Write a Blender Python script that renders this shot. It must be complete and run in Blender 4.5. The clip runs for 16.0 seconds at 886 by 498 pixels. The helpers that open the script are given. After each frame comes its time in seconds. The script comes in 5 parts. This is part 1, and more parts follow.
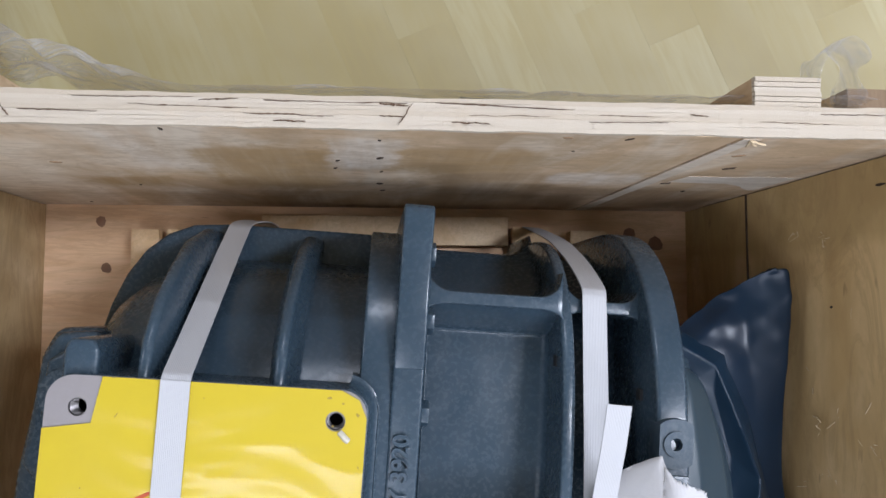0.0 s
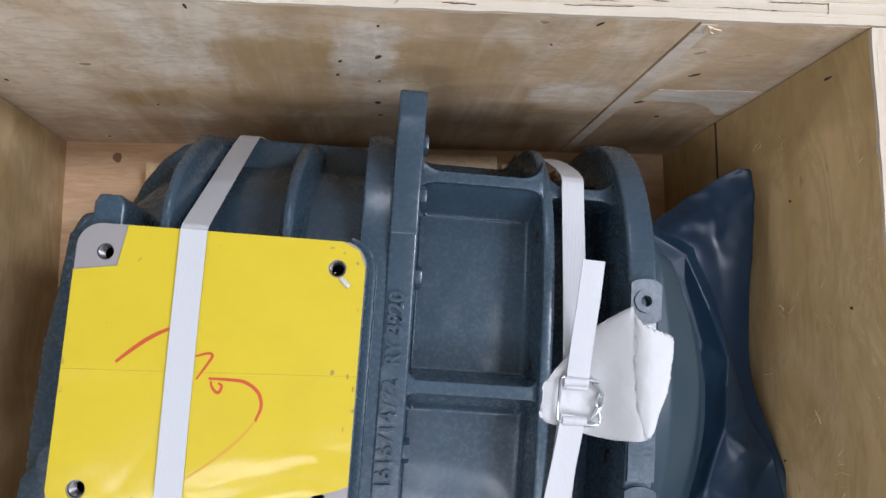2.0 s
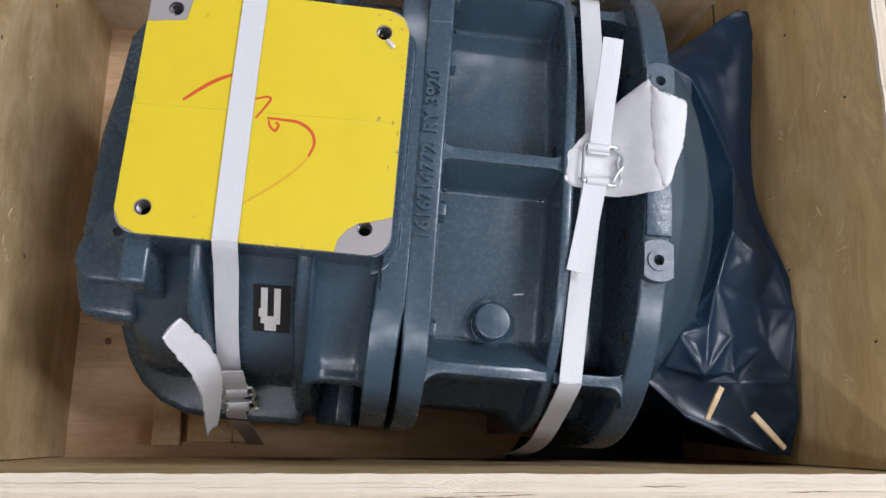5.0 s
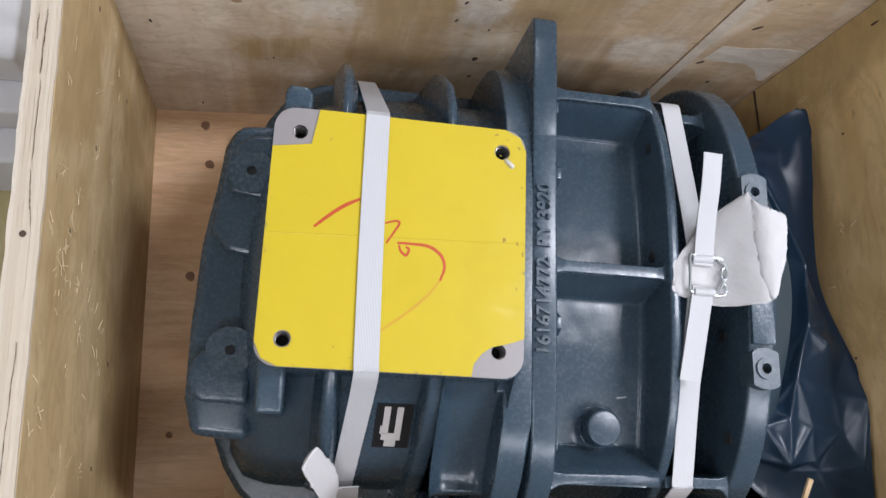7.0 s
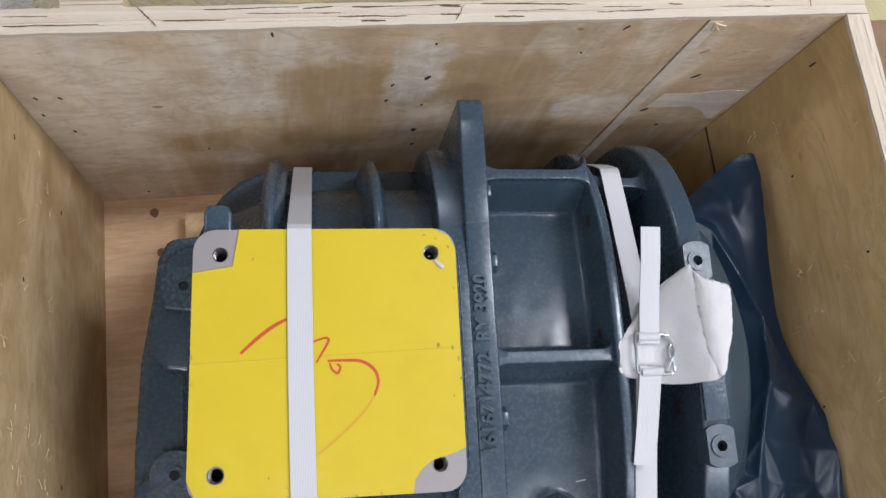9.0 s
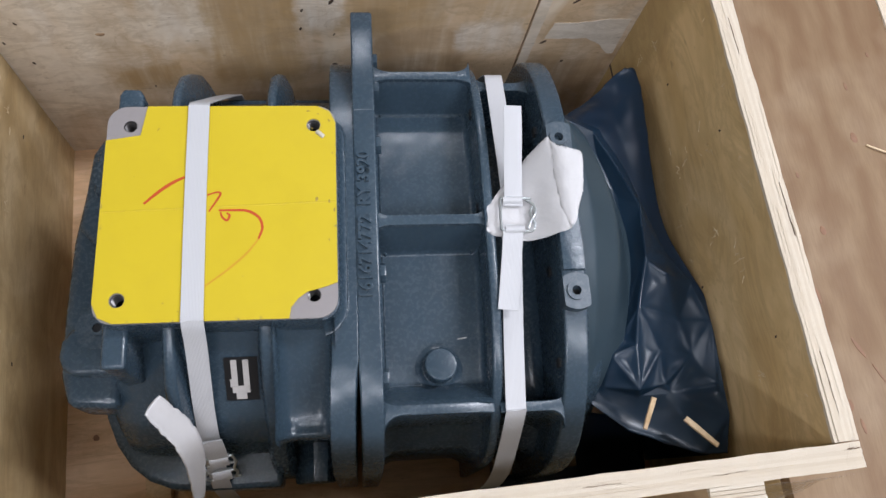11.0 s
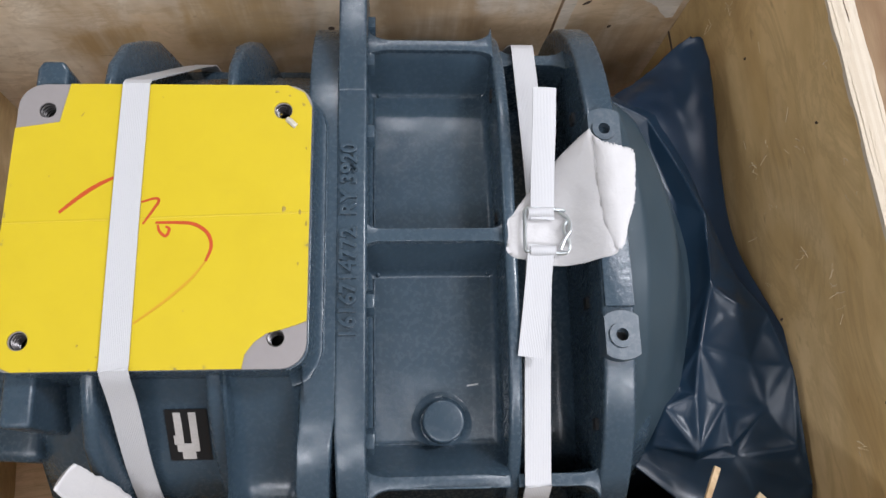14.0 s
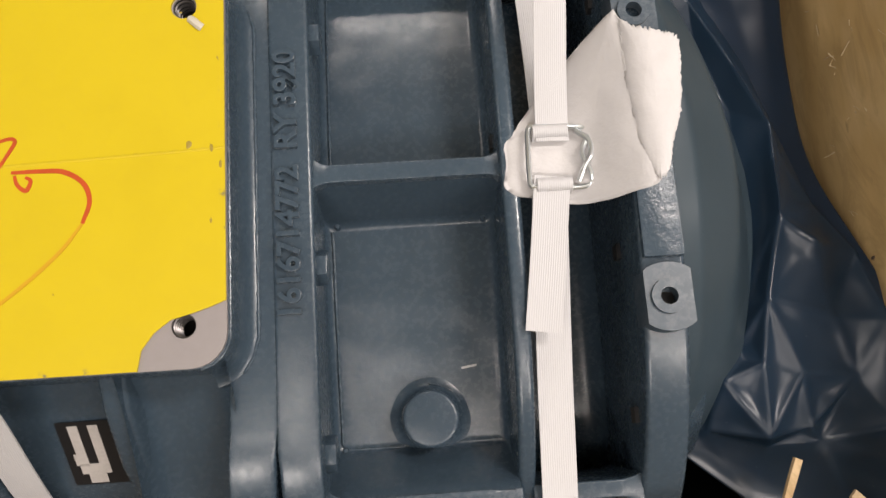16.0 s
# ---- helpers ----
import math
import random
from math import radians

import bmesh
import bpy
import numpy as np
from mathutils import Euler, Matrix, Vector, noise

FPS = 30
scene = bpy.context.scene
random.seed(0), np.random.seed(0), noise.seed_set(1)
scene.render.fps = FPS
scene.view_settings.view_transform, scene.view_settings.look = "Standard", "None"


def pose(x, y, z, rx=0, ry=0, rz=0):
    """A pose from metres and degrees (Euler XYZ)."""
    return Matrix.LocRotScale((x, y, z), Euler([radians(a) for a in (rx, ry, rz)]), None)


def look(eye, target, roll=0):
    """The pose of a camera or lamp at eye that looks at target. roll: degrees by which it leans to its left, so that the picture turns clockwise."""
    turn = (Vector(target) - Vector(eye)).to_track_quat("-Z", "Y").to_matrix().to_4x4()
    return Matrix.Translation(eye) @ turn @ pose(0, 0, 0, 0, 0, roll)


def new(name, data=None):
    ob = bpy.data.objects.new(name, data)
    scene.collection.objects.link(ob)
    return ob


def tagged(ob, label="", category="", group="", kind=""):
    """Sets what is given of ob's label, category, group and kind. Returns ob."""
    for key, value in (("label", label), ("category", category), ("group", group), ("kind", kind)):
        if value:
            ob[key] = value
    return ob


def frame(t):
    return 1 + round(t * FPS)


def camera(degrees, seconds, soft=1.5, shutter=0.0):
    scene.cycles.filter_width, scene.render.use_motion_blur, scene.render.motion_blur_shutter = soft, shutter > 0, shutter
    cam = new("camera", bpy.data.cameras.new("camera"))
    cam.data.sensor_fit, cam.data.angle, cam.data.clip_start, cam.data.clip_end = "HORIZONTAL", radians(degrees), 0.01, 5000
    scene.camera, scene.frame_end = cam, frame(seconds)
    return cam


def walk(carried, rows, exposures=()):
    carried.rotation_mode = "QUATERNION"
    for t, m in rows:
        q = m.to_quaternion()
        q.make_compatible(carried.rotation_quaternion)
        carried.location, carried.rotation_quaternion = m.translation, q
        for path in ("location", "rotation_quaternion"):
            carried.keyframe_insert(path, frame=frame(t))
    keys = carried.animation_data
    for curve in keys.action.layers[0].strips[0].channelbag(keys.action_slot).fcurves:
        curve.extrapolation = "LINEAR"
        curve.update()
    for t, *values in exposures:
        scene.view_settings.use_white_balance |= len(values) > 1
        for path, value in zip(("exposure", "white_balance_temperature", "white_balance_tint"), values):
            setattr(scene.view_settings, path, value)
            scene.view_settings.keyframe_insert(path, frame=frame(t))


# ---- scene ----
from mathutils.geometry import delaunay_2d_cdt

cam = camera(58.6, 16.0)
PATH = [
    (0, (0.018, 0.02, 1.059), (0.19, 0.166, -0.928), 49.9),
    (0.5, (0.03, 0.001, 1.064), (0.205, 0.15, -0.922), 49.7),
    (1, (0.028, -0.026, 1.073), (0.204, 0.14, -0.913), 46.7),
    (1.5, (0.021, -0.066, 1.085), (0.197, 0.14, -0.897), 40.6),
    (2, (0.018, -0.106, 1.104), (0.197, 0.148, -0.872), 35.5),
    (2.5, (0.014, -0.155, 1.12), (0.195, 0.154, -0.847), 30.4),
    (3, (0.007, -0.214, 1.13), (0.184, 0.148, -0.829), 25.4),
    (3.5, (0.01, -0.265, 1.134), (0.184, 0.133, -0.819), 22.6),
    (3.7, (0.014, -0.288, 1.134), (0.191, 0.122, -0.816), 22.3),
    (5.8, (-0.079, -0.353, 1.098), (0.188, 0.118, -0.827), 31.6),
    (6, (-0.1, -0.343, 1.099), (0.192, 0.129, -0.823), 33.7),
    (6.5, (-0.147, -0.312, 1.108), (0.197, 0.172, -0.802), 36.8),
    (7, (-0.164, -0.271, 1.118), (0.209, 0.215, -0.786), 37.1),
    (7.5, (-0.163, -0.241, 1.123), (0.234, 0.241, -0.776), 37.3),
    (8, (-0.151, -0.209, 1.128), (0.251, 0.262, -0.774), 36.6),
    (8.5, (-0.128, -0.186, 1.129), (0.249, 0.275, -0.78), 34.5),
    (9, (-0.101, -0.19, 1.136), (0.249, 0.28, -0.776), 31.1),
    (9.5, (-0.063, -0.225, 1.147), (0.259, 0.273, -0.763), 26.8),
    (10, (-0.028, -0.275, 1.148), (0.268, 0.248, -0.759), 23.1),
    (10.2, (-0.02, -0.301, 1.152), (0.271, 0.241, -0.751), 21.8),
    (12.3, (0.025, -0.448, 1.229), (0.256, 0.296, -0.613), 11.7),
    (12.5, (0.023, -0.428, 1.205), (0.267, 0.292, -0.644), 13.3),
    (13, (0.029, -0.382, 1.147), (0.264, 0.277, -0.727), 14.7),
    (13.5, (0.04, -0.339, 1.095), (0.245, 0.278, -0.797), 13.7),
    (14, (0.051, -0.299, 1.051), (0.216, 0.26, -0.862), 11.7),
    (14.5, (0.052, -0.273, 1.009), (0.191, 0.247, -0.917), 9.7),
    (15, (0.059, -0.261, 0.986), (0.179, 0.225, -0.95), 7.9),
    (15.5, (0.077, -0.256, 0.949), (0.181, 0.191, -0.998), 6.3),
    (16, (0.086, -0.259, 0.913), (0.181, 0.149, -1.043), 5.6),
]
walk(cam, [(t, look(eye, target, roll)) for t, eye, target, roll in PATH],
     exposures=[(0.0, -0.03, 6240, 11), (2.5, -0.05, 6400, 11), (6.5, -0.03, 6600, 11), (8.5, -0.17, 6550, 11), (10.0, -0.08, 6600, 11), (12.5, -0.08, 6500, 10), (13.6, 0.01, 6420, 10), (14.1, 0.02, 6900, 10.5), (14.6, 0.01, 7250, 11), (15.5, -0.03, 7900, 12), (16.0, -0.03, 8350, 14)])

# ---- world and light ----
world = bpy.data.worlds.new("world")
scene.world = world
world.use_nodes = True
world.node_tree.nodes["Background"].inputs[0].default_value = (0.75, 0.85, 1.0, 1)
world.node_tree.nodes["Background"].inputs[1].default_value = 0.15

GROUND = 0.09
CEIL = 3.0


def tube_lamp(x, y, power, length=0.9, width=0.2, turn=0.0):
    data = bpy.data.lights.new("assumed_ceiling_light", "AREA")
    data.shape, data.size, data.size_y, data.energy = "RECTANGLE", length, width, power
    data.color = (0.85, 0.89, 1.0)
    lamp = new("assumed_ceiling_light", data)
    lamp.matrix_world = pose(x, y, CEIL - 0.09, 0, 0, turn)
    return tagged(lamp, "ceiling light panel out of view, assumed and placed to balance brightness", "ceiling light", "ceiling lights")


# Overhead light is inferred; most of these twelve are unseen fill added to brighten.
LAMPS = [(1.50, 0.30, 68), (-0.48, -0.76, 10), (1.35, -0.95, 3), (2.75, -0.38, 30), (3.1, 1.6, 18), (-2.9, -0.75, 22), (-2.7, 1.6, 22), (0.2, 2.6, 34), (0.3, -1.45, 17), (1.3, -1.7, 24), (2.3, -2.0, 36), (-0.9, -1.9, 34)]
for lx, ly, lp in LAMPS:
    tube_lamp(lx, ly, lp)


# ---- materials ----
class Nodes:
    """A small builder of node materials."""

    def __init__(self, name):
        self.mat = bpy.data.materials.new(name)
        self.mat.use_nodes = True
        self.tree = self.mat.node_tree
        self.bsdf = self.tree.nodes["Principled BSDF"]

    def node(self, kind, **inputs):
        n = self.tree.nodes.new(kind)
        for key, value in inputs.items():
            self.link(n, key.replace("_", " "), value)
        return n

    def link(self, n, key, value):
        socket = n.inputs[int(key)] if key.isdigit() else n.inputs[key]
        if isinstance(value, bpy.types.NodeSocket):
            self.tree.links.new(value, socket)
        else:
            socket.default_value = value

    def coords(self, scale=(1, 1, 1), kind="Object", turn=(0, 0, 0)):
        c = self.node("ShaderNodeTexCoord")
        m = self.node("ShaderNodeMapping", Vector=c.outputs[kind], Scale=scale)
        m.inputs["Rotation"].default_value = [radians(a) for a in turn]
        return m.outputs[0]

    def noise(self, vec, scale, detail=4.0, rough=0.55, distort=0.0):
        n = self.node("ShaderNodeTexNoise", Vector=vec, Scale=scale, Detail=detail, Roughness=rough, Distortion=distort)
        return n.outputs["Fac"]

    def ramp(self, fac, *stops):
        n = self.node("ShaderNodeValToRGB", Fac=fac)
        e = n.color_ramp.elements
        while len(e) < len(stops):
            e.new(0.5)
        for k, (pos, col) in zip(e, stops):
            k.position = pos
            k.color = (*col, 1) if isinstance(col, tuple) else (col, col, col, 1)
        return n.outputs[0]

    def mix(self, fac, a, b, how="MIX"):
        n = self.tree.nodes.new("ShaderNodeMix")
        n.data_type, n.blend_type = "RGBA", how
        for s, v in ((n.inputs[0], fac), (n.inputs[6], a), (n.inputs[7], b)):
            if isinstance(v, bpy.types.NodeSocket):
                self.tree.links.new(v, s)
            elif isinstance(v, tuple):
                s.default_value = (*v, 1)
            else:
                s.default_value = v
        return n.outputs[2]

    def bump(self, height, strength, distance, normal=None):
        n = self.node("ShaderNodeBump", Height=height, Strength=strength, Distance=distance)
        if normal is not None:
            self.tree.links.new(normal, n.inputs["Normal"])
        return n.outputs[0]

    def done(self, color, rough=0.5, metal=0.0, normal=None, **more):
        self.link(self.bsdf, "Base Color", (*color, 1) if isinstance(color, tuple) else color)
        self.link(self.bsdf, "Roughness", rough)
        self.link(self.bsdf, "Metallic", metal)
        if normal is not None:
            self.link(self.bsdf, "Normal", normal)
        for key, value in more.items():
            self.link(self.bsdf, key.replace("_", " "), value)
        return self.mat


def wood(name, light, dark, pale, grain=(4, 40, 40), stain=0.5, rough=0.62, specks=True, blotch=3.5, stretch=(1, 1, 1), sharp=0.22, fade=None, stains_and_darks=(), band=None):
    """Plywood face: long grain, large-scale staining, set darker areas, pale patches, fine fibres."""
    n = Nodes(name)
    v = n.coords(grain)
    o = n.coords(stretch)
    r = n.node("ShaderNodeObjectInfo").outputs["Random"]
    shift = n.node("ShaderNodeVectorMath")
    n.tree.links.new(o, shift.inputs[0])
    n.tree.links.new(r, shift.inputs[1])
    o = shift.outputs[0]
    fine = n.noise(v, 6.0, 6, 0.65, 0.4)
    broad = n.noise(v, 1.2, 5, 0.6, 1.2)
    big = n.noise(o, blotch, 4, 0.55, 0.6)
    patch = n.noise(o, blotch * 1.6, 3, 0.5, 0.9)
    col = n.mix(n.ramp(broad, (0.36, 0.0), (0.66, 1.0)), light, dark)
    col = n.mix(n.ramp(big, (0.5, 0.0), (0.5 + sharp, stain)), col, tuple(c * 0.62 for c in dark))
    col = n.mix(n.ramp(patch, (0.52, 0.0), (0.66, 0.75)), col, pale)
    if fade:
        x = n.node("ShaderNodeSeparateXYZ", Vector=n.coords()).outputs[0]
        m = n.node("ShaderNodeMapRange", Value=x, From_Min=fade[0], From_Max=fade[1])
        m = n.mix(0.5, m.outputs[0], n.ramp(n.noise(n.coords((3, 1, 1)), 4.0, 4, 0.6, 0.8), (0.35, 0.0), (0.65, 1.0)))
        col = n.mix(n.ramp(m, (0.25, 0.85), (0.6, 0.0)), col, fade[2])
    if band:
        y = n.node("ShaderNodeSeparateXYZ", Vector=n.mix(0.03, n.coords(), n.node("ShaderNodeTexNoise", Vector=n.coords(), Scale=9.0, Detail=4.0).outputs["Color"])).outputs[1]
        m = n.node("ShaderNodeMapRange", Value=y, From_Min=band[0] - 0.006, From_Max=band[0] + 0.006)
        col = n.mix(n.mix(1.0, m.outputs[0], (band[1],) * 3, "MULTIPLY"), col, band[2])
    if stains_and_darks:
        warp = n.node("ShaderNodeTexNoise", Vector=n.coords(), Scale=16.0, Detail=5.0, Roughness=0.65)
        bent = n.node("ShaderNodeVectorMath", **{"0": n.mix(0.055, n.coords(), warp.outputs["Color"])})
        axes = n.node("ShaderNodeSeparateXYZ", Vector=bent.outputs[0]).outputs
        thin = n.ramp(n.noise(n.coords((40, 1, 3)), 2.0, 4, 0.6), (0.3, 0.45), (0.6, 1.0))

        def step(socket, at, soft):
            m = n.node("ShaderNodeMapRange", Value=socket, From_Min=at * 0.945 + 0.0275 - soft, From_Max=at * 0.945 + 0.0275 + soft)
            m.interpolation_type = "SMOOTHSTEP"
            return m.outputs[0]
        for x0, x1, z0, z1, strength, tint in stains_and_darks:
            mask = n.mix(1.0, n.mix(1.0, step(axes[0], x0, 0.007), step(axes[2], z0, 0.016), "MULTIPLY"), thin, "MULTIPLY")
            hole = n.mix(1.0, step(axes[0], x1, 0.007), step(axes[2], z1, 0.010), "LIGHTEN")
            mask = n.mix(hole, mask, (0.0, 0.0, 0.0))
            col = n.mix(n.mix(1.0, mask, (strength, strength, strength), "MULTIPLY"), col, tint)
    col = n.mix(n.ramp(fine, (0.3, 0.28), (0.62, 0.0)), col, tuple(c * 0.55 for c in dark))
    fleck = n.noise(n.coords(tuple(g * 0.9 for g in grain)), 3.4, 5, 0.7, 0.9)
    col = n.mix(n.ramp(fleck, (0.40, 0.0), (0.46, 0.30), (0.52, 0.0)), col, tuple(c * 0.62 for c in dark))
    cloud = n.noise(o, 19.0, 5, 0.65, 0.5)
    col = n.mix(n.ramp(cloud, (0.52, 0.0), (0.72, 0.40)), col, tuple(c * 0.8 for c in dark))
    if specks:
        s = n.noise(v, 14.0, 2, 0.5)
        col = n.mix(n.ramp(s, (0.7, 0.0), (0.78, 0.5)), col, tuple(c * 0.4 for c in dark))
    b = n.bump(fine, 0.25, 0.0006)
    b = n.bump(broad, 0.2, 0.001, b)
    return n.done(col, n.ramp(big, (0.3, rough - 0.1), (0.7, rough + 0.12)), normal=b, Specular_IOR_Level=0.25)


OCHRE, BROWN, CHALK = (0.40, 0.255, 0.105), (0.29, 0.185, 0.095), (0.80, 0.75, 0.68)
# The lowest BROWN areas darken the wall towards its foot behind the machine.
M_WALL_BACK = wood("plywood_back", (0.69, 0.52, 0.355), (0.56, 0.40, 0.24), (0.78, 0.68, 0.55), (5, 5, 11), 0.45, blotch=4.2, stretch=(2.1, 1, 0.8), sharp=0.08, fade=(-0.36, 0.25, (0.77, 0.68, 0.56)), stains_and_darks=(
    (-0.137, -0.038, 0.255, 0.432, 0.8, OCHRE), (-0.25, -0.175, 0.255, 0.305, 0.85, OCHRE), (0.045, 0.150, 0.20, 0.345, 0.7, BROWN), (0.01, 0.12, 0.345, 0.44, 0.6, OCHRE), (0.16, 0.215, 0.33, 0.44, 0.4, OCHRE),
    (-0.12, 0.20, 0.11, 0.235, 0.6, BROWN), (-0.040, 0.006, 0.36, 0.47, 0.75, CHALK), (0.140, 0.212, 0.302, 0.355, 0.7, CHALK), (-0.300, -0.285, 0.36, 0.49, 0.5, CHALK), (-0.18, -0.16, 0.36, 0.49, 0.5, CHALK), (0.226, 0.335, 0.155, 0.272, 0.6, BROWN), (-0.36, -0.06, 0.10, 0.21, 0.35, BROWN)))
M_WALL_SIDE = wood("plywood_side", (0.57, 0.42, 0.23), (0.445, 0.305, 0.145), (0.63, 0.48, 0.29), (9, 3.0, 9), 0.45, blotch=3.4, sharp=0.15)
M_WALL_RIGHT = wood("plywood_warm", (0.70, 0.50, 0.255), (0.55, 0.365, 0.16), (0.74, 0.545, 0.305), (12, 2.6, 7), 0.6, blotch=3.6, stretch=(1, 0.8, 2.0), sharp=0.16, band=(0.203, 0.7, (0.47, 0.33, 0.145)))
M_FLOORPANEL = wood("plywood_floor", (0.73, 0.505, 0.32), (0.60, 0.375, 0.21), (0.76, 0.555, 0.385), (3, 20, 20), 0.3, blotch=2.5)
M_BATTEN = wood("batten_wood", (0.60, 0.45, 0.29), (0.45, 0.29, 0.16), (0.66, 0.52, 0.36), (20, 20, 3), 0.3)
M_CHIP = wood("raw_chip", (0.70, 0.52, 0.32), (0.58, 0.38, 0.2), (0.74, 0.6, 0.42), (30, 30, 30), 0.2)


def rotary_veneer():
    """Rotary-cut veneer: long wavering growth bands, fine fibres, dull darker clouds."""
    n = Nodes("plywood_reddish")
    o = n.coords()
    sway = n.node("ShaderNodeTexNoise", Vector=n.coords((1.6, 0.9, 1)), Scale=3.6, Detail=3.0, Roughness=0.55)
    bent = n.mix(0.16, n.coords((1, 0.16, 1)), sway.outputs["Color"])
    rings = n.node("ShaderNodeTexWave", Vector=bent, Scale=9.0, Distortion=3.5, Detail=3.0)
    rings.bands_direction = "X"
    fine = n.noise(n.coords((90, 7, 1)), 6.0, 5, 0.65)
    cloud = n.noise(n.coords((2.2, 0.8, 1)), 3.0, 4, 0.6, 0.8)
    col = n.mix(n.ramp(rings.outputs["Fac"], (0.1, 0.0), (1.0, 1.0)), (0.212, 0.137, 0.076), (0.172, 0.102, 0.053))
    col = n.mix(n.ramp(cloud, (0.48, 0.0), (0.70, 0.75)), col, (0.150, 0.084, 0.042))
    col = n.mix(n.ramp(n.noise(o, 7.0, 3), (0.46, 0.0), (0.66, 0.7)), col, (0.272, 0.194, 0.124))
    col = n.mix(n.ramp(fine, (0.36, 0.28), (0.58, 0.0)), col, (0.13, 0.076, 0.039))
    b = n.bump(fine, 0.25, 0.0006)
    return n.done(col, n.ramp(cloud, (0.3, 0.5), (0.7, 0.68)), normal=n.bump(rings.outputs["Fac"], 0.15, 0.001, b), Specular_IOR_Level=0.3)


M_CRATE2 = rotary_veneer()


def ply_edge(name):
    n = Nodes(name)
    r = n.node("ShaderNodeObjectInfo").outputs["Random"]
    a = n.noise(n.coords((16, 16, 1), "Generated"), 2.2, 6, 0.7, 0.3)
    f = n.noise(n.coords((40, 40, 1), "Generated"), 3.0, 4, 0.7)
    c = n.noise(n.coords((6, 6, 6)), 10.0, 4, 0.7)
    col = n.mix(r, (0.61, 0.54, 0.445), (0.53, 0.45, 0.35))
    col = n.mix(n.ramp(a, (0.34, 0.6), (0.52, 0.0)), col, (0.55, 0.43, 0.30))
    col = n.mix(n.ramp(f, (0.28, 0.7), (0.38, 0.0)), col, (0.30, 0.21, 0.13))
    col = n.mix(n.ramp(c, (0.58, 0.0), (0.75, 0.45)), col, (0.62, 0.50, 0.37))
    b = n.bump(a, 0.6, 0.0009)
    return n.done(col, 0.8, normal=n.bump(f, 0.5, 0.0005, b))


M_PLY = ply_edge("ply_edge")


def cast_paint(name, grain=300.0, deep=0.0004, dull=0.0):
    """Glossy grey-blue paint over cast iron: orange peel, grainy casting skin, worn edges with highlights painted in
    pale.
    """
    n = Nodes(name)
    o = n.coords()
    peel = n.noise(o, 420.0, 3, 0.55)
    cast = n.noise(o, grain, 4, 0.6)
    wide = n.noise(o, 9.0, 3, 0.5)
    patch = n.noise(o, 23.0, 3, 0.5)
    dust = n.noise(o, 60.0, 5, 0.7)
    col = n.mix(n.ramp(wide, (0.35, 0.0), (0.7, 1.0)), (0.028, 0.0465, 0.065), (0.039, 0.063, 0.086))
    col = n.mix(n.ramp(dust, (0.74, 0.0), (0.84, 0.3)), col, (0.2, 0.21, 0.22))
    geo = n.node("ShaderNodeNewGeometry").outputs["Pointiness"]
    # Pale broken edge colour: gloss highlights painted in together with worn paint.
    chip = n.mix(1.0, n.ramp(geo, (0.58, 0.0), (0.70, 0.45)), n.ramp(n.noise(o, 240.0, 4, 0.7), (0.46, 0.0), (0.60, 1.0)), "MULTIPLY")
    col = n.mix(chip, col, (0.19, 0.21, 0.23))
    skin = n.mix(1.0, cast, n.ramp(patch, (0.35, 0.25), (0.65, 1.0)), "MULTIPLY")
    b = n.bump(skin, 0.30, deep)
    b = n.bump(peel, 0.12, 0.0003, b)
    b = n.bump(wide, 0.05, 0.004, b)
    return n.done(col, n.ramp(cast, (0.3, 0.19 + dull), (0.7, 0.33 + dull)), normal=b, Specular_IOR_Level=0.45)


M_PAINT = cast_paint("grey_cast_paint")
M_PAINT_SMOOTH = cast_paint("grey_paint_machined", 260.0, 0.0003, 0.12)
M_PAINT_ROUGH = cast_paint("grey_paint_rough_cast", 230.0, 0.0024)


def simple(name, col, rough, metal=0.0, scale=80.0, amount=0.12, bump=0.1, dist=0.0005, **more):
    n = Nodes(name)
    o = n.coords()
    a = n.noise(o, scale, 4, 0.6)
    b = n.noise(o, scale * 0.12, 3, 0.5)
    c = n.mix(n.ramp(a, (0.35, amount), (0.65, 0.0)), col, tuple(x * 0.6 for x in col))
    c = n.mix(n.ramp(b, (0.4, 0.0), (0.7, amount)), c, tuple(min(1, x * 1.25) for x in col))
    return n.done(c, rough, metal, n.bump(a, bump, dist), **more)


M_MACHINED = simple("machined_face", (0.25, 0.228, 0.228), 0.42, 0.15, 200)
M_HOLE = simple("dark_bore", (0.008, 0.008, 0.009), 0.85)
M_STEEL = simple("galvanised_wire", (0.62, 0.66, 0.68), 0.28, 0.9, 300)
M_THREAD = simple("dark_steel_thread", (0.16, 0.15, 0.15), 0.35, 0.8)
M_BLACK = simple("black_label", (0.008, 0.008, 0.009), 0.5, Specular_IOR_Level=0.25)
M_SILVER = simple("silver_print", (0.46, 0.44, 0.43), 0.45, 0.3, 500, 0.3)
M_RED = simple("red_marker", (0.42, 0.055, 0.009), 0.45, 0.0, 300, 0.3)
M_REDFAINT = simple("faint_marker", (0.47, 0.255, 0.010), 0.45)
M_FOAM = simple("white_foam", (0.505, 0.495, 0.50), 0.9, 0.0, 260, 0.06, 0.35, 0.001, Subsurface_Weight=0.15, Subsurface_Radius=(0.01, 0.01, 0.01))
M_DARKMARK = simple("dark_mark", (0.055, 0.034, 0.022), 0.8)
M_SPLIT = simple("torn_split", (0.12, 0.07, 0.04), 0.85, 0.0, 300, 0.5)
M_SMUDGE = simple("dark_smudge", (0.30, 0.215, 0.03), 0.6, 0.0, 400, 0.5)
M_GLUE = simple("dried_glue", (0.48, 0.45, 0.38), 0.25)
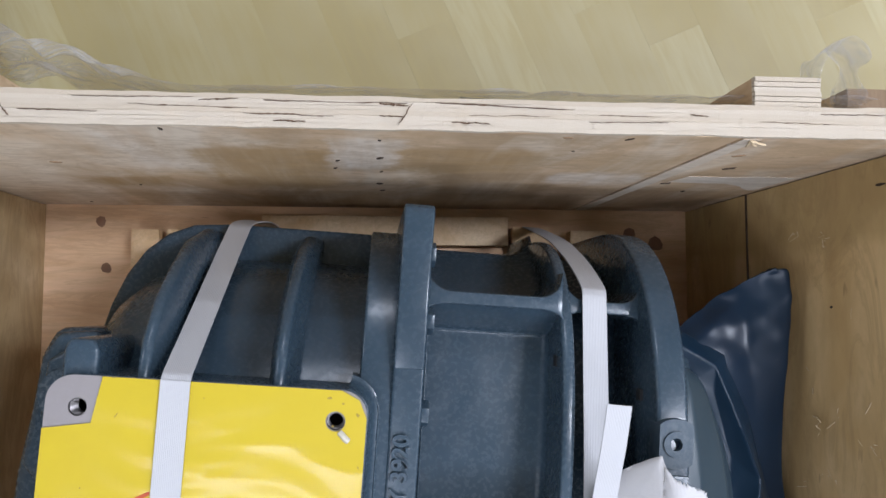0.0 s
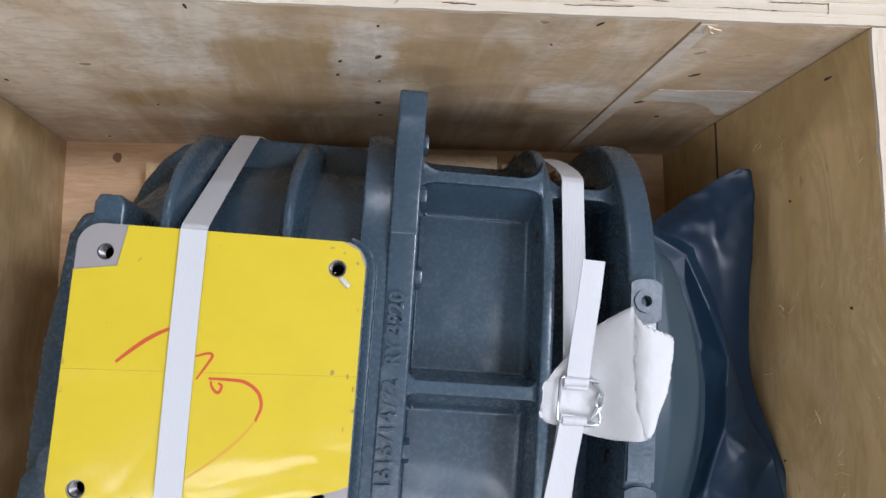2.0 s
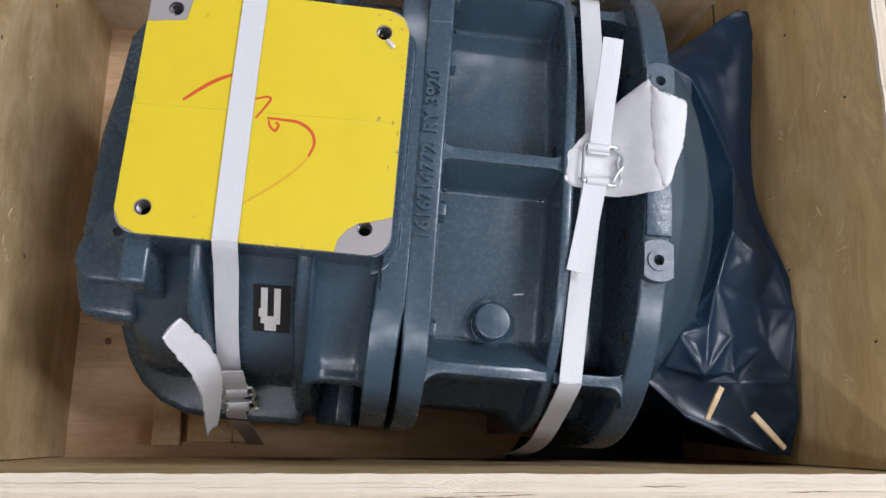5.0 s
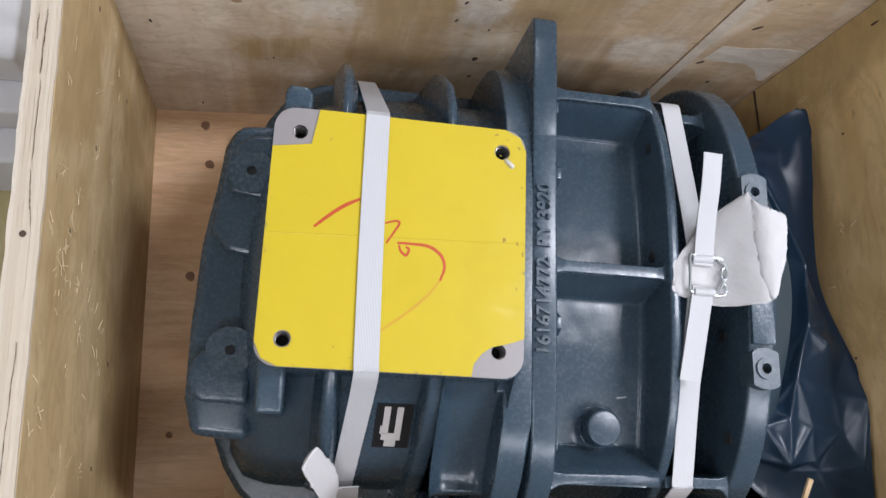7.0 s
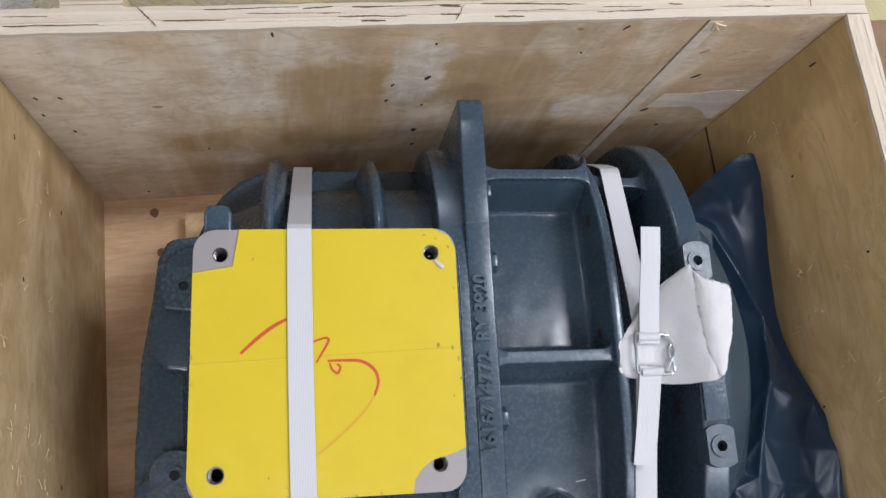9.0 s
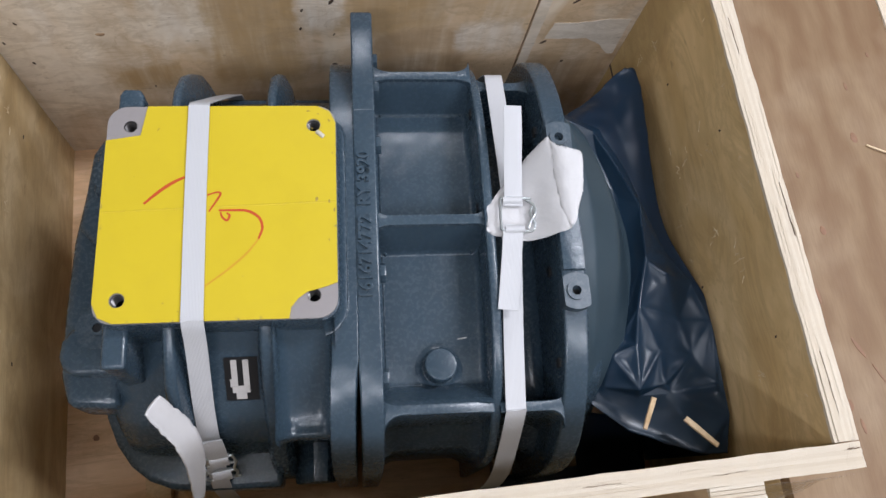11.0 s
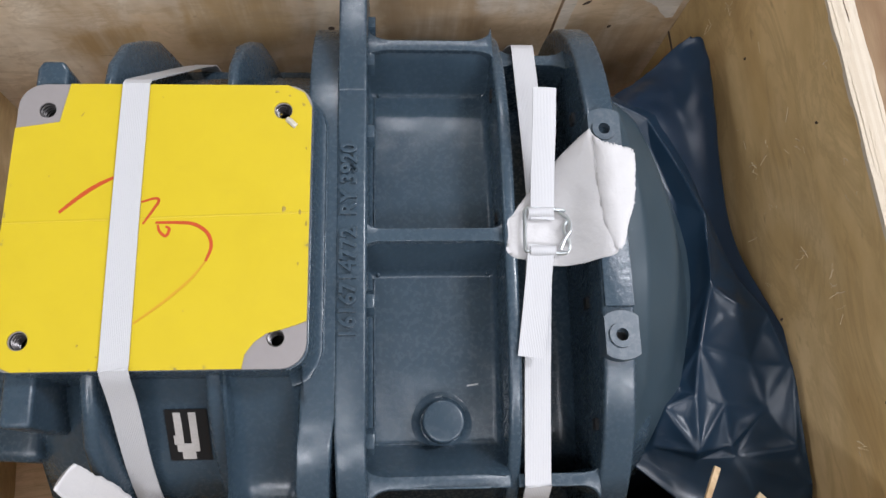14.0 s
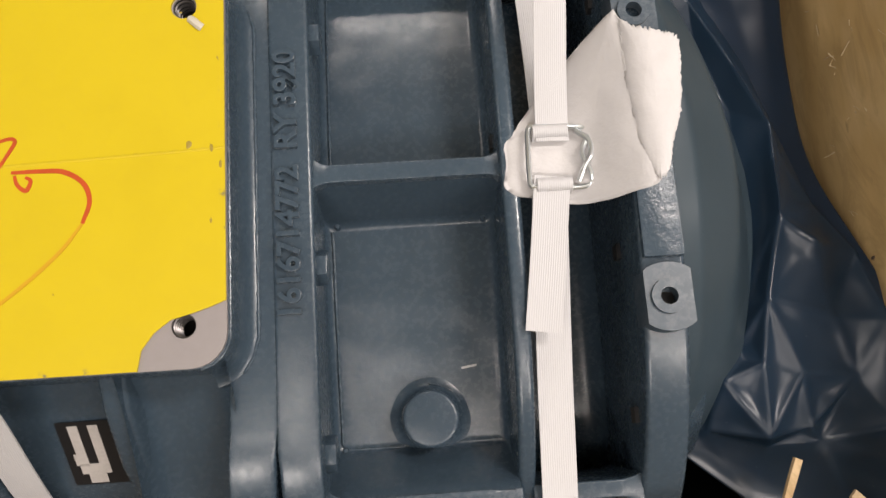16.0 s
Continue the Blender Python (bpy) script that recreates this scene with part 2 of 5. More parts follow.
M_KNOT = simple("wood_knot", (0.20, 0.105, 0.06), 0.7, 0.0, 120, 0.5)
M_KNOTPALE = simple("pale_knot", (0.36, 0.235, 0.135), 0.7, 0.0, 120, 0.5)
M_FIBRE = simple("torn_fibre", (0.62, 0.49, 0.32), 0.8)
M_ROOMWALL = simple("painted_wall", (0.46, 0.47, 0.48), 0.85, 0.0, 3)
M_CEIL = simple("ceiling_paint", (0.50, 0.50, 0.50), 0.9, 0.0, 3)


def yellow_film():
    n = Nodes("yellow_film")
    o = n.coords()
    d = n.noise(o, 26.0, 4, 0.6, 0.5)
    s = n.noise(o, 95.0, 3, 0.7)
    w = n.noise(n.coords((1.0, 1.5, 1)), 10.0, 2, 0.45, 0.6)
    col = n.mix(n.ramp(d, (0.4, 0.0), (0.75, 0.5)), (0.495, 0.372, 0.013), (0.45, 0.335, 0.011))
    col = n.mix(n.ramp(s, (0.745, 0.0), (0.80, 0.6)), col, (0.16, 0.12, 0.03))
    xyz = n.node("ShaderNodeSeparateXYZ", Vector=o)

    def math_of(op, a, b):
        m = n.tree.nodes.new("ShaderNodeMath")
        m.operation = op
        for k, v in enumerate((a, b)):
            if isinstance(v, bpy.types.NodeSocket):
                n.tree.links.new(v, m.inputs[k])
            else:
                m.inputs[k].default_value = v
        return m.outputs[0]
    slope = math_of("MULTIPLY", xyz.outputs[0], 0.035)
    line = math_of("ABSOLUTE", math_of("SUBTRACT", math_of("SUBTRACT", xyz.outputs[1], slope), 0.0015), 0.0)
    fold = n.ramp(math_of("MULTIPLY", line, 400.0), (0.0, 1.0), (0.35, 0.0))
    rim = math_of("MAXIMUM", math_of("ABSOLUTE", xyz.outputs[0], 0.0), math_of("ABSOLUTE", xyz.outputs[1], 0.0))
    worn = math_of("MULTIPLY", n.ramp(math_of("MULTIPLY", rim, 10.0), (0.935, 0.0), (0.962, 1.0)), n.ramp(s, (0.60, 0.0), (0.66, 1.0)))
    col = n.mix(math_of("MULTIPLY", fold, 0.10), col, (0.30, 0.21, 0.02))
    col = n.mix(worn, col, (0.12, 0.11, 0.09))
    b = n.bump(w, 0.3, 0.005)
    b = n.bump(fold, 0.4, 0.0008, b)
    n.link(n.bsdf, "Coat Normal", n.bump(w, 0.55, 0.008))
    return n.done(col, 0.5, normal=b, Specular_IOR_Level=0.3, Coat_Weight=0.5, Coat_Roughness=0.15)


M_YELLOW = yellow_film()


def strap_cloth():
    n = Nodes("woven_strap")
    uv = n.coords((1, 1, 1), "UV")
    wave = n.node("ShaderNodeTexWave", Vector=uv, Scale=5.0, Distortion=0.12)
    wave.bands_direction = "X"
    t = n.noise(n.coords((30, 4, 1), "UV"), 8.0, 3)
    col = n.mix(n.ramp(wave.outputs["Fac"], (0.0, 0.0), (1.0, 0.3)), (0.435, 0.435, 0.45), (0.37, 0.37, 0.385))
    col = n.mix(n.ramp(t, (0.3, 0.3), (0.6, 0.0)), col, (0.47, 0.47, 0.48))
    return n.done(col, 0.5, normal=n.bump(wave.outputs["Fac"], 0.25, 0.0005))


M_STRAP = strap_cloth()


def dark_film(name, dark, light, gloss=0.28):
    """Thin dark plastic film: satin sheen, faint wrinkles and a little dust."""
    n = Nodes(name)
    o = n.coords()
    a = n.noise(o, 30.0, 5, 0.6, 0.8)
    b = n.noise(o, 9.0, 3, 0.5)
    dust = n.noise(o, 330.0, 3, 0.6)
    col = n.mix(n.ramp(b, (0.35, 0.0), (0.7, 1.0)), dark, light)
    col = n.mix(n.ramp(dust, (0.70, 0.0), (0.78, 0.35)), col, (0.16, 0.17, 0.17))
    return n.done(col, n.ramp(a, (0.3, gloss), (0.7, gloss + 0.09)), normal=n.bump(a, 0.09, 0.0014), Specular_IOR_Level=0.31)


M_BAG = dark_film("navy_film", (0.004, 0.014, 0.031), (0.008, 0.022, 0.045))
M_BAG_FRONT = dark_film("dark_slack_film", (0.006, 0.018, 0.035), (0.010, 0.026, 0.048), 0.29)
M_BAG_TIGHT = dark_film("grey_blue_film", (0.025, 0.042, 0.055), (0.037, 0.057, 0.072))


def clear_film(name, thin, thick):
    """Clear film: see-through where single, milky where it is bunched."""
    n = Nodes(name)
    a = n.noise(n.coords((1, 1, 3)), 40.0, 4, 0.6, 1.0)
    n.mat.surface_render_method = "BLENDED"
    return n.done((0.60, 0.61, 0.66), 0.10, normal=n.bump(a, 0.8, 0.003), Alpha=n.ramp(a, (0.35, thin), (0.7, thick)), Specular_IOR_Level=0.9)


M_CLEAR = clear_film("clear_stretch_film", 0.26, 0.62)
M_CLEAR_THIN = clear_film("thin_stretch_film", 0.05, 0.36)


def parquet(name, joined=False):
    n = Nodes(name)
    v = n.coords((3, 30, 3))
    r = n.node("ShaderNodeNewGeometry").outputs["Random Per Island"] if joined else n.node("ShaderNodeObjectInfo").outputs["Random"]
    a = n.noise(v, 3.0, 5, 0.6, 0.6)
    b = n.noise(n.coords(), 4.0, 3)
    col = n.mix(r, (0.405, 0.350, 0.190), (0.315, 0.253, 0.113))
    col = n.mix(n.ramp(a, (0.4, 0.0), (0.62, 0.6)), col, (0.345, 0.28, 0.12))
    col = n.mix(n.ramp(b, (0.45, 0.0), (0.7, 0.5)), col, (0.415, 0.37, 0.232))
    return n.done(col, 0.45, normal=n.bump(a, 0.1, 0.001))


M_PARQUET = parquet("parquet_plank")
M_PARQUET_FAR = parquet("parquet_far", True)
M_JOINT = simple("floor_joint", (0.42, 0.355, 0.175), 0.5)


# ---- mesh helpers ----
def part(name, bm, material, parent=None, label="", bevel=0.0, seg=2, angle=40):
    """Links a bmesh as one mesh object, under a thing or a part when one is given."""
    bmesh.ops.recalc_face_normals(bm, faces=bm.faces)
    if bevel:
        edges = [e for e in bm.edges if len(e.link_faces) == 2 and e.calc_face_angle(0) > radians(32)]
        bmesh.ops.bevel(bm, geom=edges, offset=bevel, segments=seg, profile=0.6, affect="EDGES", clamp_overlap=True)
    mesh = bpy.data.meshes.new(name)
    bm.to_mesh(mesh)
    bm.free()
    mesh.materials.append(material)
    mesh.shade_smooth()
    mesh.set_sharp_from_angle(angle=radians(angle))
    ob = new(name, mesh)
    if parent is not None:
        ob.parent = parent
    if label:
        tagged(ob, label)
    return ob


def quads(bm, rows, closed=False):
    """Faces between rows of points; closed joins each row's ends."""
    grid = [[bm.verts.new(p) for p in row] for row in rows]
    n = len(grid[0])
    for a, b in zip(grid, grid[1:]):
        for k in range(n if closed else n - 1):
            bm.faces.new((a[k], a[(k + 1) % n], b[(k + 1) % n], b[k]))
    return grid


def loft(rows, bm=None):
    """A solid through closed rows of points, with its ends shut."""
    bm = bm or bmesh.new()
    grid = quads(bm, rows, True)
    bm.faces.new(grid[0][::-1])
    bm.faces.new(grid[-1])
    return bm


def prism(outline, axis, a, b, bm=None):
    """An outline of 2D points drawn out along an axis from a to b."""
    def at(p, s):
        q = list(p)
        q.insert(axis, s)
        return q
    return loft([[at(p, a) for p in outline], [at(p, b) for p in outline]], bm)


def box(x0, x1, y0, y1, z0, z1, bm=None):
    return prism([(x0, y0), (x1, y0), (x1, y1), (x0, y1)], 2, z0, z1, bm)


def disc(cx, cy, r, z0, z1, n=24, bm=None, r1=None):
    r1 = r if r1 is None else r1
    ring = [(math.cos(2 * math.pi * k / n), math.sin(2 * math.pi * k / n)) for k in range(n)]
    return loft([[(cx + r * c, cy + r * s, z0) for c, s in ring], [(cx + r1 * c, cy + r1 * s, z1) for c, s in ring]], bm)


def rounded(x0, x1, y0, y1, r, n=6):
    pts = []
    for cx, cy, a in ((x1 - r, y1 - r, 0), (x0 + r, y1 - r, 90), (x0 + r, y0 + r, 180), (x1 - r, y0 + r, 270)):
        pts += [(cx + r * math.cos(radians(a + 90 * k / n)), cy + r * math.sin(radians(a + 90 * k / n))) for k in range(n + 1)]
    return pts


def pierced(outline, holes, z0, z1):
    """A plate with round holes (x, y, radius) right through it."""
    bm = bmesh.new()
    loops = [outline] + [[(x + r * math.cos(a * math.pi / 12), y + r * math.sin(a * math.pi / 12)) for a in range(24)] for x, y, r in holes]
    edges = []
    for pts in loops:
        vs = [bm.verts.new((*p, z0)) for p in pts]
        edges += [bm.edges.new((a, b)) for a, b in zip(vs, vs[1:] + vs[:1])]
    bmesh.ops.triangle_fill(bm, edges=edges, use_beauty=True)
    out = bmesh.ops.extrude_face_region(bm, geom=list(bm.faces))
    bmesh.ops.translate(bm, vec=(0, 0, z1 - z0), verts=[g for g in out["geom"] if isinstance(g, bmesh.types.BMVert)])
    return bm


def smooth_path(pts, steps=8):
    """Points on a Catmull-Rom curve through pts."""
    p = [Vector(q) for q in pts]
    p = [2 * p[0] - p[1]] + p + [2 * p[-1] - p[-2]]
    out = []
    for a, b, c, d in zip(p, p[1:], p[2:], p[3:]):
        for k in range(steps):
            t = k / steps
            out.append(0.5 * (2 * b + (c - a) * t + (2 * a - 5 * b + 4 * c - d) * t * t + (3 * b - a - 3 * c + d) * t ** 3))
    return out + [p[-2]]


def ribbon(pts, width, thick, side=(1, 0, 0), across=7, bow=0.0, steps=8, taper=None, smooth=True):
    """A flat band along pts, with a UV across and along it."""
    bm = bmesh.new()
    uv = bm.loops.layers.uv.new("UVMap")
    path = smooth_path(pts, steps) if smooth else [Vector(p) for p in pts]
    side = Vector(side)
    rows, length, where = [], 0.0, []
    for k, p in enumerate(path):
        d = (path[min(k + 1, len(path) - 1)] - path[max(k - 1, 0)]).normalized()
        s = (side - d * side.dot(d)).normalized()
        up = s.cross(d).normalized()
        if k:
            length += (p - path[k - 1]).length
        w = width * (taper(k / (len(path) - 1)) if taper else 1.0)
        top = [p + s * w * (j / across - 0.5) + up * (thick / 2 + bow * (1 - (2 * j / across - 1) ** 2)) for j in range(across + 1)]
        low = [q - up * thick for q in reversed(top)]
        rows.append(top + low)
        where.append(length)
    grid = quads(bm, rows, True)
    bm.faces.new(grid[0][::-1])
    bm.faces.new(grid[-1])
    at = {}
    n = across + 1
    for k, row in enumerate(grid):
        for j, v in enumerate(row):
            at[v] = ((j if j < n else 2 * n - 1 - j) / across, where[k] / width)
    for f in bm.faces:
        for loop in f.loops:
            loop[uv].uv = at[loop.vert]
    return bm


def steps_between(a, b, around, n=34, close=0.0075):
    """Even places from a to b, closer together near each place in around."""
    out = [a + (b - a) * k / n for k in range(n + 1)]
    for c in around:
        out += [c - close + 2 * close * k / 16 for k in range(17)]
    return sorted({round(min(b, max(a, x)), 5) for x in out})


def wire(pts, r, n=8, closed=False, bm=None):
    """A round bar along pts."""
    p = [Vector(q) for q in pts]
    rows = []
    for k, q in enumerate(p):
        d = ((p[(k + 1) % len(p)] if closed or k + 1 < len(p) else q) - (p[k - 1] if closed or k else q)).normalized()
        a = d.cross(Vector((0.13, 0.31, 1.0))).normalized()
        b = d.cross(a)
        rows.append([q + r * (a * math.cos(2 * math.pi * j / n) + b * math.sin(2 * math.pi * j / n)) for j in range(n)])
    bm = bm or bmesh.new()
    if closed:
        grid = [[bm.verts.new(v) for v in row] for row in rows]
        for a, b in zip(grid, grid[1:] + grid[:1]):
            for j in range(n):
                bm.faces.new((a[j], a[(j + 1) % n], b[(j + 1) % n], b[j]))
        return bm
    return loft(rows, bm)


def lettering(text, size, depth):
    curve = bpy.data.curves.new("letters", "FONT")
    curve.bevel_depth, curve.bevel_resolution = 0.0004, 1
    curve.body, curve.size, curve.extrude, curve.align_x, curve.align_y = text, size, depth, "CENTER", "CENTER"
    curve.offset = 0.010 * size
    ob = new("letters", curve)
    bpy.context.view_layer.update()
    mesh = bpy.data.meshes.new_from_object(ob.evaluated_get(bpy.context.evaluated_depsgraph_get()))
    bpy.data.objects.remove(ob)
    bm = bmesh.new()
    bm.from_mesh(mesh)
    return bm


# ---- room ----
def room():
    bm = box(-4.0, 4.0, -4.0, 4.0, GROUND - 0.1, GROUND - 0.004)
    floor = tagged(part("floor", bm, M_JOINT), "worn yellowish wooden parquet floor", "floor", kind="structure")
    for name, dims in (("wall_north", (-4.1, 4.1, 4.0, 4.1)), ("wall_south", (-4.1, 4.1, -4.1, -4.0)), ("wall_east", (4.0, 4.1, -4.0, 4.0)), ("wall_west", (-4.1, -4.0, -4.0, 4.0))):
        tagged(part(name, box(*dims, GROUND - 0.1, CEIL), M_ROOMWALL), "plain pale painted workshop wall", "wall", kind="structure")
    tagged(part("ceiling", box(-4.1, 4.1, -4.1, 4.1, CEIL, CEIL + 0.1), M_CEIL), "plain pale painted ceiling", "ceiling", kind="structure")
    return floor


FLOOR = room()


# ---- the open crate ----
IN_X0, IN_X1, IN_Y0, IN_Y1 = -0.325, 0.377, -0.373, 0.127
PANEL_Z, TOP_Z, WALL_T = 0.205, 0.587, 0.020
crate = tagged(new("open_crate"), "open plywood shipping crate with thick raw edges", "crate")
crate.location = (0.025, -0.123, GROUND)
CR = Matrix.Translation(-crate.location)


def crate_part(name, bm, material, parent=None, label="", bevel=0.0, **more):
    bm.transform(CR)
    return part(name, bm, material, parent or crate, label, bevel, **more)


def top_plies(a, b, n, wall):
    """The seven plies that show along a panel's raw top edge."""
    top = TOP_Z - 0.0032
    plies, length = 7, (b - a).length
    d = (b - a).normalized()
    u = n.normalized()
    w = WALL_T / plies
    rnd = random.Random(int(1000 * (a.x + 3 * a.y)) + 77)
    for k in range(plies):
        rows, steps, phase = [], 70, rnd.uniform(0, 9)
        off = rnd.uniform(-0.0004, 0.0003)
        for s in range(steps + 1):
            c = a + d * (length * s / steps)
            wob = 0.0007 * noise.noise((c.x * 18 + phase, c.y * 18, k))
            inner = k * w + (0.0 if k == 0 else 0.0004 * noise.noise((c.x * 30, c.y * 30, k * 5.1)) + 0.0005 * max(0, noise.noise((c.x * 11, c.y * 11, k * 3.7)) - 0.2))
            outer = (k + 1) * w + (0.0 if k == plies - 1 else 0.0004 * noise.noise((c.x * 30, c.y * 30, (k + 1) * 5.1)))
            if k in (0, plies - 1):
                fray = 0.0009 * noise.noise((c.x * 60 + phase, c.y * 60, 4.2))
                inner += fray if k == 0 else 0
                outer += -fray if k else 0
            hi = TOP_Z + off + wob - 0.0012 * max(0, noise.noise((c.x * 25, c.y * 25, phase)) - 0.25)
            rows.append([c + u * inner + Vector((0, 0, top - 0.001)), c + u * outer + Vector((0, 0, top - 0.001)), c + u * outer + Vector((0, 0, hi)), c + u * inner + Vector((0, 0, hi))])
        crate_part("ply", loft(rows), M_PLY, wall)


def wall_panel(a, b, thick_dir, lean, material, label):
    """A panel from a to b along one axis, its plies showing at the top; lean moves its foot inwards (a vector)."""
    a, b, n = Vector((*a, 0)), Vector((*b, 0)), Vector((*thick_dir, 0))
    foot = Vector((*lean, PANEL_Z - 0.02))
    top = Vector((0, 0, TOP_Z - 0.0032))
    bm = loft([[a + foot, b + foot, b + foot + n, a + foot + n], [a + top, b + top, b + n + top, a + n + top]])
    wall = crate_part("wall_panel", bm, material, label=label)
    top_plies(a, b, n, wall)
    return wall


def seam_x(z):
    """The slanting joint between the two boards of the back wall."""
    return 0.2510 - 0.0150 * (TOP_Z - z) / (TOP_Z - PANEL_Z)


T = WALL_T
Z_LOW, Z_HIGH, GAP = PANEL_Z - 0.02, TOP_Z - 0.0032, 0.0013
back_wall = crate_part("wall_panel", prism([(IN_X0 - T, Z_LOW), (seam_x(Z_LOW) - GAP, Z_LOW), (seam_x(Z_HIGH) - GAP, Z_HIGH), (IN_X0 - T, Z_HIGH)], 1, IN_Y1, IN_Y1 + T), M_WALL_BACK, label="stained pale plywood panel")
back_wall_end = crate_part("wall_panel", prism([(seam_x(Z_LOW) + GAP, Z_LOW), (IN_X1 + T, Z_LOW), (IN_X1 + T, Z_HIGH), (seam_x(Z_HIGH) + GAP, Z_HIGH)], 1, IN_Y1, IN_Y1 + T), M_WALL_BACK, label="stained pale plywood panel")
crate_part("joint_backing", prism([(seam_x(Z_LOW) - 0.004, Z_LOW), (seam_x(Z_LOW) + 0.004, Z_LOW), (seam_x(Z_HIGH) + 0.004, Z_HIGH), (seam_x(Z_HIGH) - 0.004, Z_HIGH)], 1, IN_Y1 + 0.008, IN_Y1 + T - 0.001), M_SPLIT, back_wall)
top_plies(Vector((IN_X0 - T, IN_Y1, 0)), Vector((IN_X1 + T, IN_Y1, 0)), Vector((0, T, 0)), back_wall)
near_wall = wall_panel((IN_X0 - T, IN_Y0 - T), (IN_X1 + T, IN_Y0 - T), (0, T), (0, 0), M_WALL_SIDE, "plywood panel with torn edge plies")
left_wall = wall_panel((IN_X0 - T, IN_Y0 + 0.001), (IN_X0 - T, IN_Y1 - 0.001), (T, 0), (0.0, 0), M_WALL_SIDE, "plywood panel with loose torn fibres")
right_wall = wall_panel((IN_X1, IN_Y0 + 0.001), (IN_X1, IN_Y1 - 0.001), (T, 0), (-0.013, 0), M_WALL_RIGHT, "warm brown plywood panel")
floor_panel = crate_part("floor_panel", box(IN_X0 - T, IN_X1 + T, IN_Y0 - T, IN_Y1 + T, PANEL_Z - 0.039, PANEL_Z), M_FLOORPANEL, label="pinkish plywood floor panel")
for sy in (-0.33, -0.123, 0.085):
    crate_part("skid", box(IN_X0 - T, IN_X1 + T, sy - 0.045, sy + 0.045, GROUND, PANEL_Z - 0.039), M_BATTEN, bevel=0.002)

# Uprights on the outside of the long walls, of thick laminated strips.
for bx, y0, y1 in ((0.279, IN_Y1 + T, IN_Y1 + T + 0.019), (0.289, IN_Y0 - T - 0.019, IN_Y0 - T), (-0.24, IN_Y1 + T, IN_Y1 + T + 0.019), (-0.24, IN_Y0 - T - 0.019, IN_Y0 - T)):
    upright = crate_part("batten", box(bx - 0.022, bx + 0.022, y0, y1, GROUND + 0.075, TOP_Z - 0.004), M_BATTEN, bevel=0.0008)
    for k in range(6):
        w = (y1 - y0) / 6
        crate_part("ply", box(bx - 0.022, bx + 0.022, y0 + k * w + 0.0002, y0 + (k + 1) * w - 0.0002, TOP_Z - 0.0045, TOP_Z - 0.001 + 0.0006 * (k % 3)), M_PLY, upright)

# Bearers under the machine.
for bx0, bx1, by0, by1 in ((-0.232, -0.204, -0.361, 0.10), (-0.196, -0.150, -0.357, 0.10), (0.165, 0.205, -0.35, 0.106), (0.228, 0.268, -0.35, 0.102)):
    crate_part("bearer", box(bx0, bx1, by0, by1, PANEL_Z, PANEL_Z + 0.020), M_CHIP, bevel=0.0015)
crate_part("bearer", box(-0.10, 0.16, 0.085, 0.116, PANEL_Z, PANEL_Z + 0.020), M_CHIP, bevel=0.0015)


def mark(x, y, z, w, h, face, turn, parent, material=M_DARKMARK):
    """A short dark nail or staple mark, half sunk into a wall: face is the axis it faces along."""
    bm = bmesh.new()
    n = 8
    ring = [(w * math.cos(2 * math.pi * k / n) * (1 + 0.3 * math.sin(k * 2.3)), h * math.sin(2 * math.pi * k / n)) for k in range(n)]
    loft([[(p, q, -0.0006) for p, q in ring], [(0.7 * p, 0.7 * q, 0.0005) for p, q in ring]], bm)
    rot = {"y": pose(0, 0, 0, 90, 0, 0), "x": pose(0, 0, 0, 0, -90, 0), "-x": pose(0, 0, 0, 0, 90, 0), "z": Matrix()}[face]
    bm.transform(Matrix.Translation((x, y, z)) @ rot @ pose(0, 0, 0, 0, 0, turn))
    return crate_part("mark", bm, material, parent)


rnd = random.Random(5)
for mx, mz, mw, mh, turn in ((-0.1113, 0.5767, 0.0013, 0.0050, 4), (-0.0097, 0.4817, 0.0016, 0.0036, -25), (-0.0129, 0.4499, 0.0016, 0.0036, -20), (0.0226, 0.4366, 0.0010, 0.0030, -25), (0.0218, 0.376, 0.0038, 0.0052, -10), (0.0245, 0.3364, 0.0018, 0.0042, -40), (0.0205, 0.555, 0.0014, 0.0026, 0), (0.021, 0.4937, 0.0026, 0.0058, -28),
                             (-0.3114, 0.4823, 0.0013, 0.0034, 30), (-0.2924, 0.481, 0.0013, 0.0034, 25), (-0.3153, 0.449, 0.0013, 0.0034, 10), (-0.2996, 0.4112, 0.0015, 0.0034, 20), (-0.270, 0.231, 0.0015, 0.0030, 10), (-0.187, 0.352, 0.0012, 0.0024, 0), (0.1799, 0.573, 0.0016, 0.0052, -32), (0.1535, 0.5317, 0.0010, 0.0022, 40)):
    mark(mx, IN_Y1, mz, mw, mh, "y", turn, back_wall)
mark(0.1397, IN_Y1, 0.5731, 0.0040, 0.0034, "y", 0, back_wall, M_KNOTPALE)
mark(-0.218, IN_Y1, 0.4567, 0.0060, 0.0034, "y", 0, back_wall, M_KNOTPALE)
for mx, mz, mh, turn, mat in ((0.2743, 0.5266, 0.0062, -48, M_KNOTPALE), (0.2902, 0.4763, 0.0066, -48, M_DARKMARK), (0.2681, 0.4006, 0.0058, -52, M_DARKMARK), (0.301, 0.357, 0.0030, -30, M_DARKMARK)):
    mark(mx, IN_Y1 - 0.0003, mz, 0.0017, mh, "y", turn, back_wall_end, mat)
for my, mz in ((0.063, 0.367), (-0.191, 0.367), (0.09, 0.49), (-0.024, 0.466), (-0.11, 0.52), (-0.28, 0.40)):
    mark(IN_X0, my, mz, 0.0013, 0.003, "-x", rnd.uniform(-30, 30), left_wall)


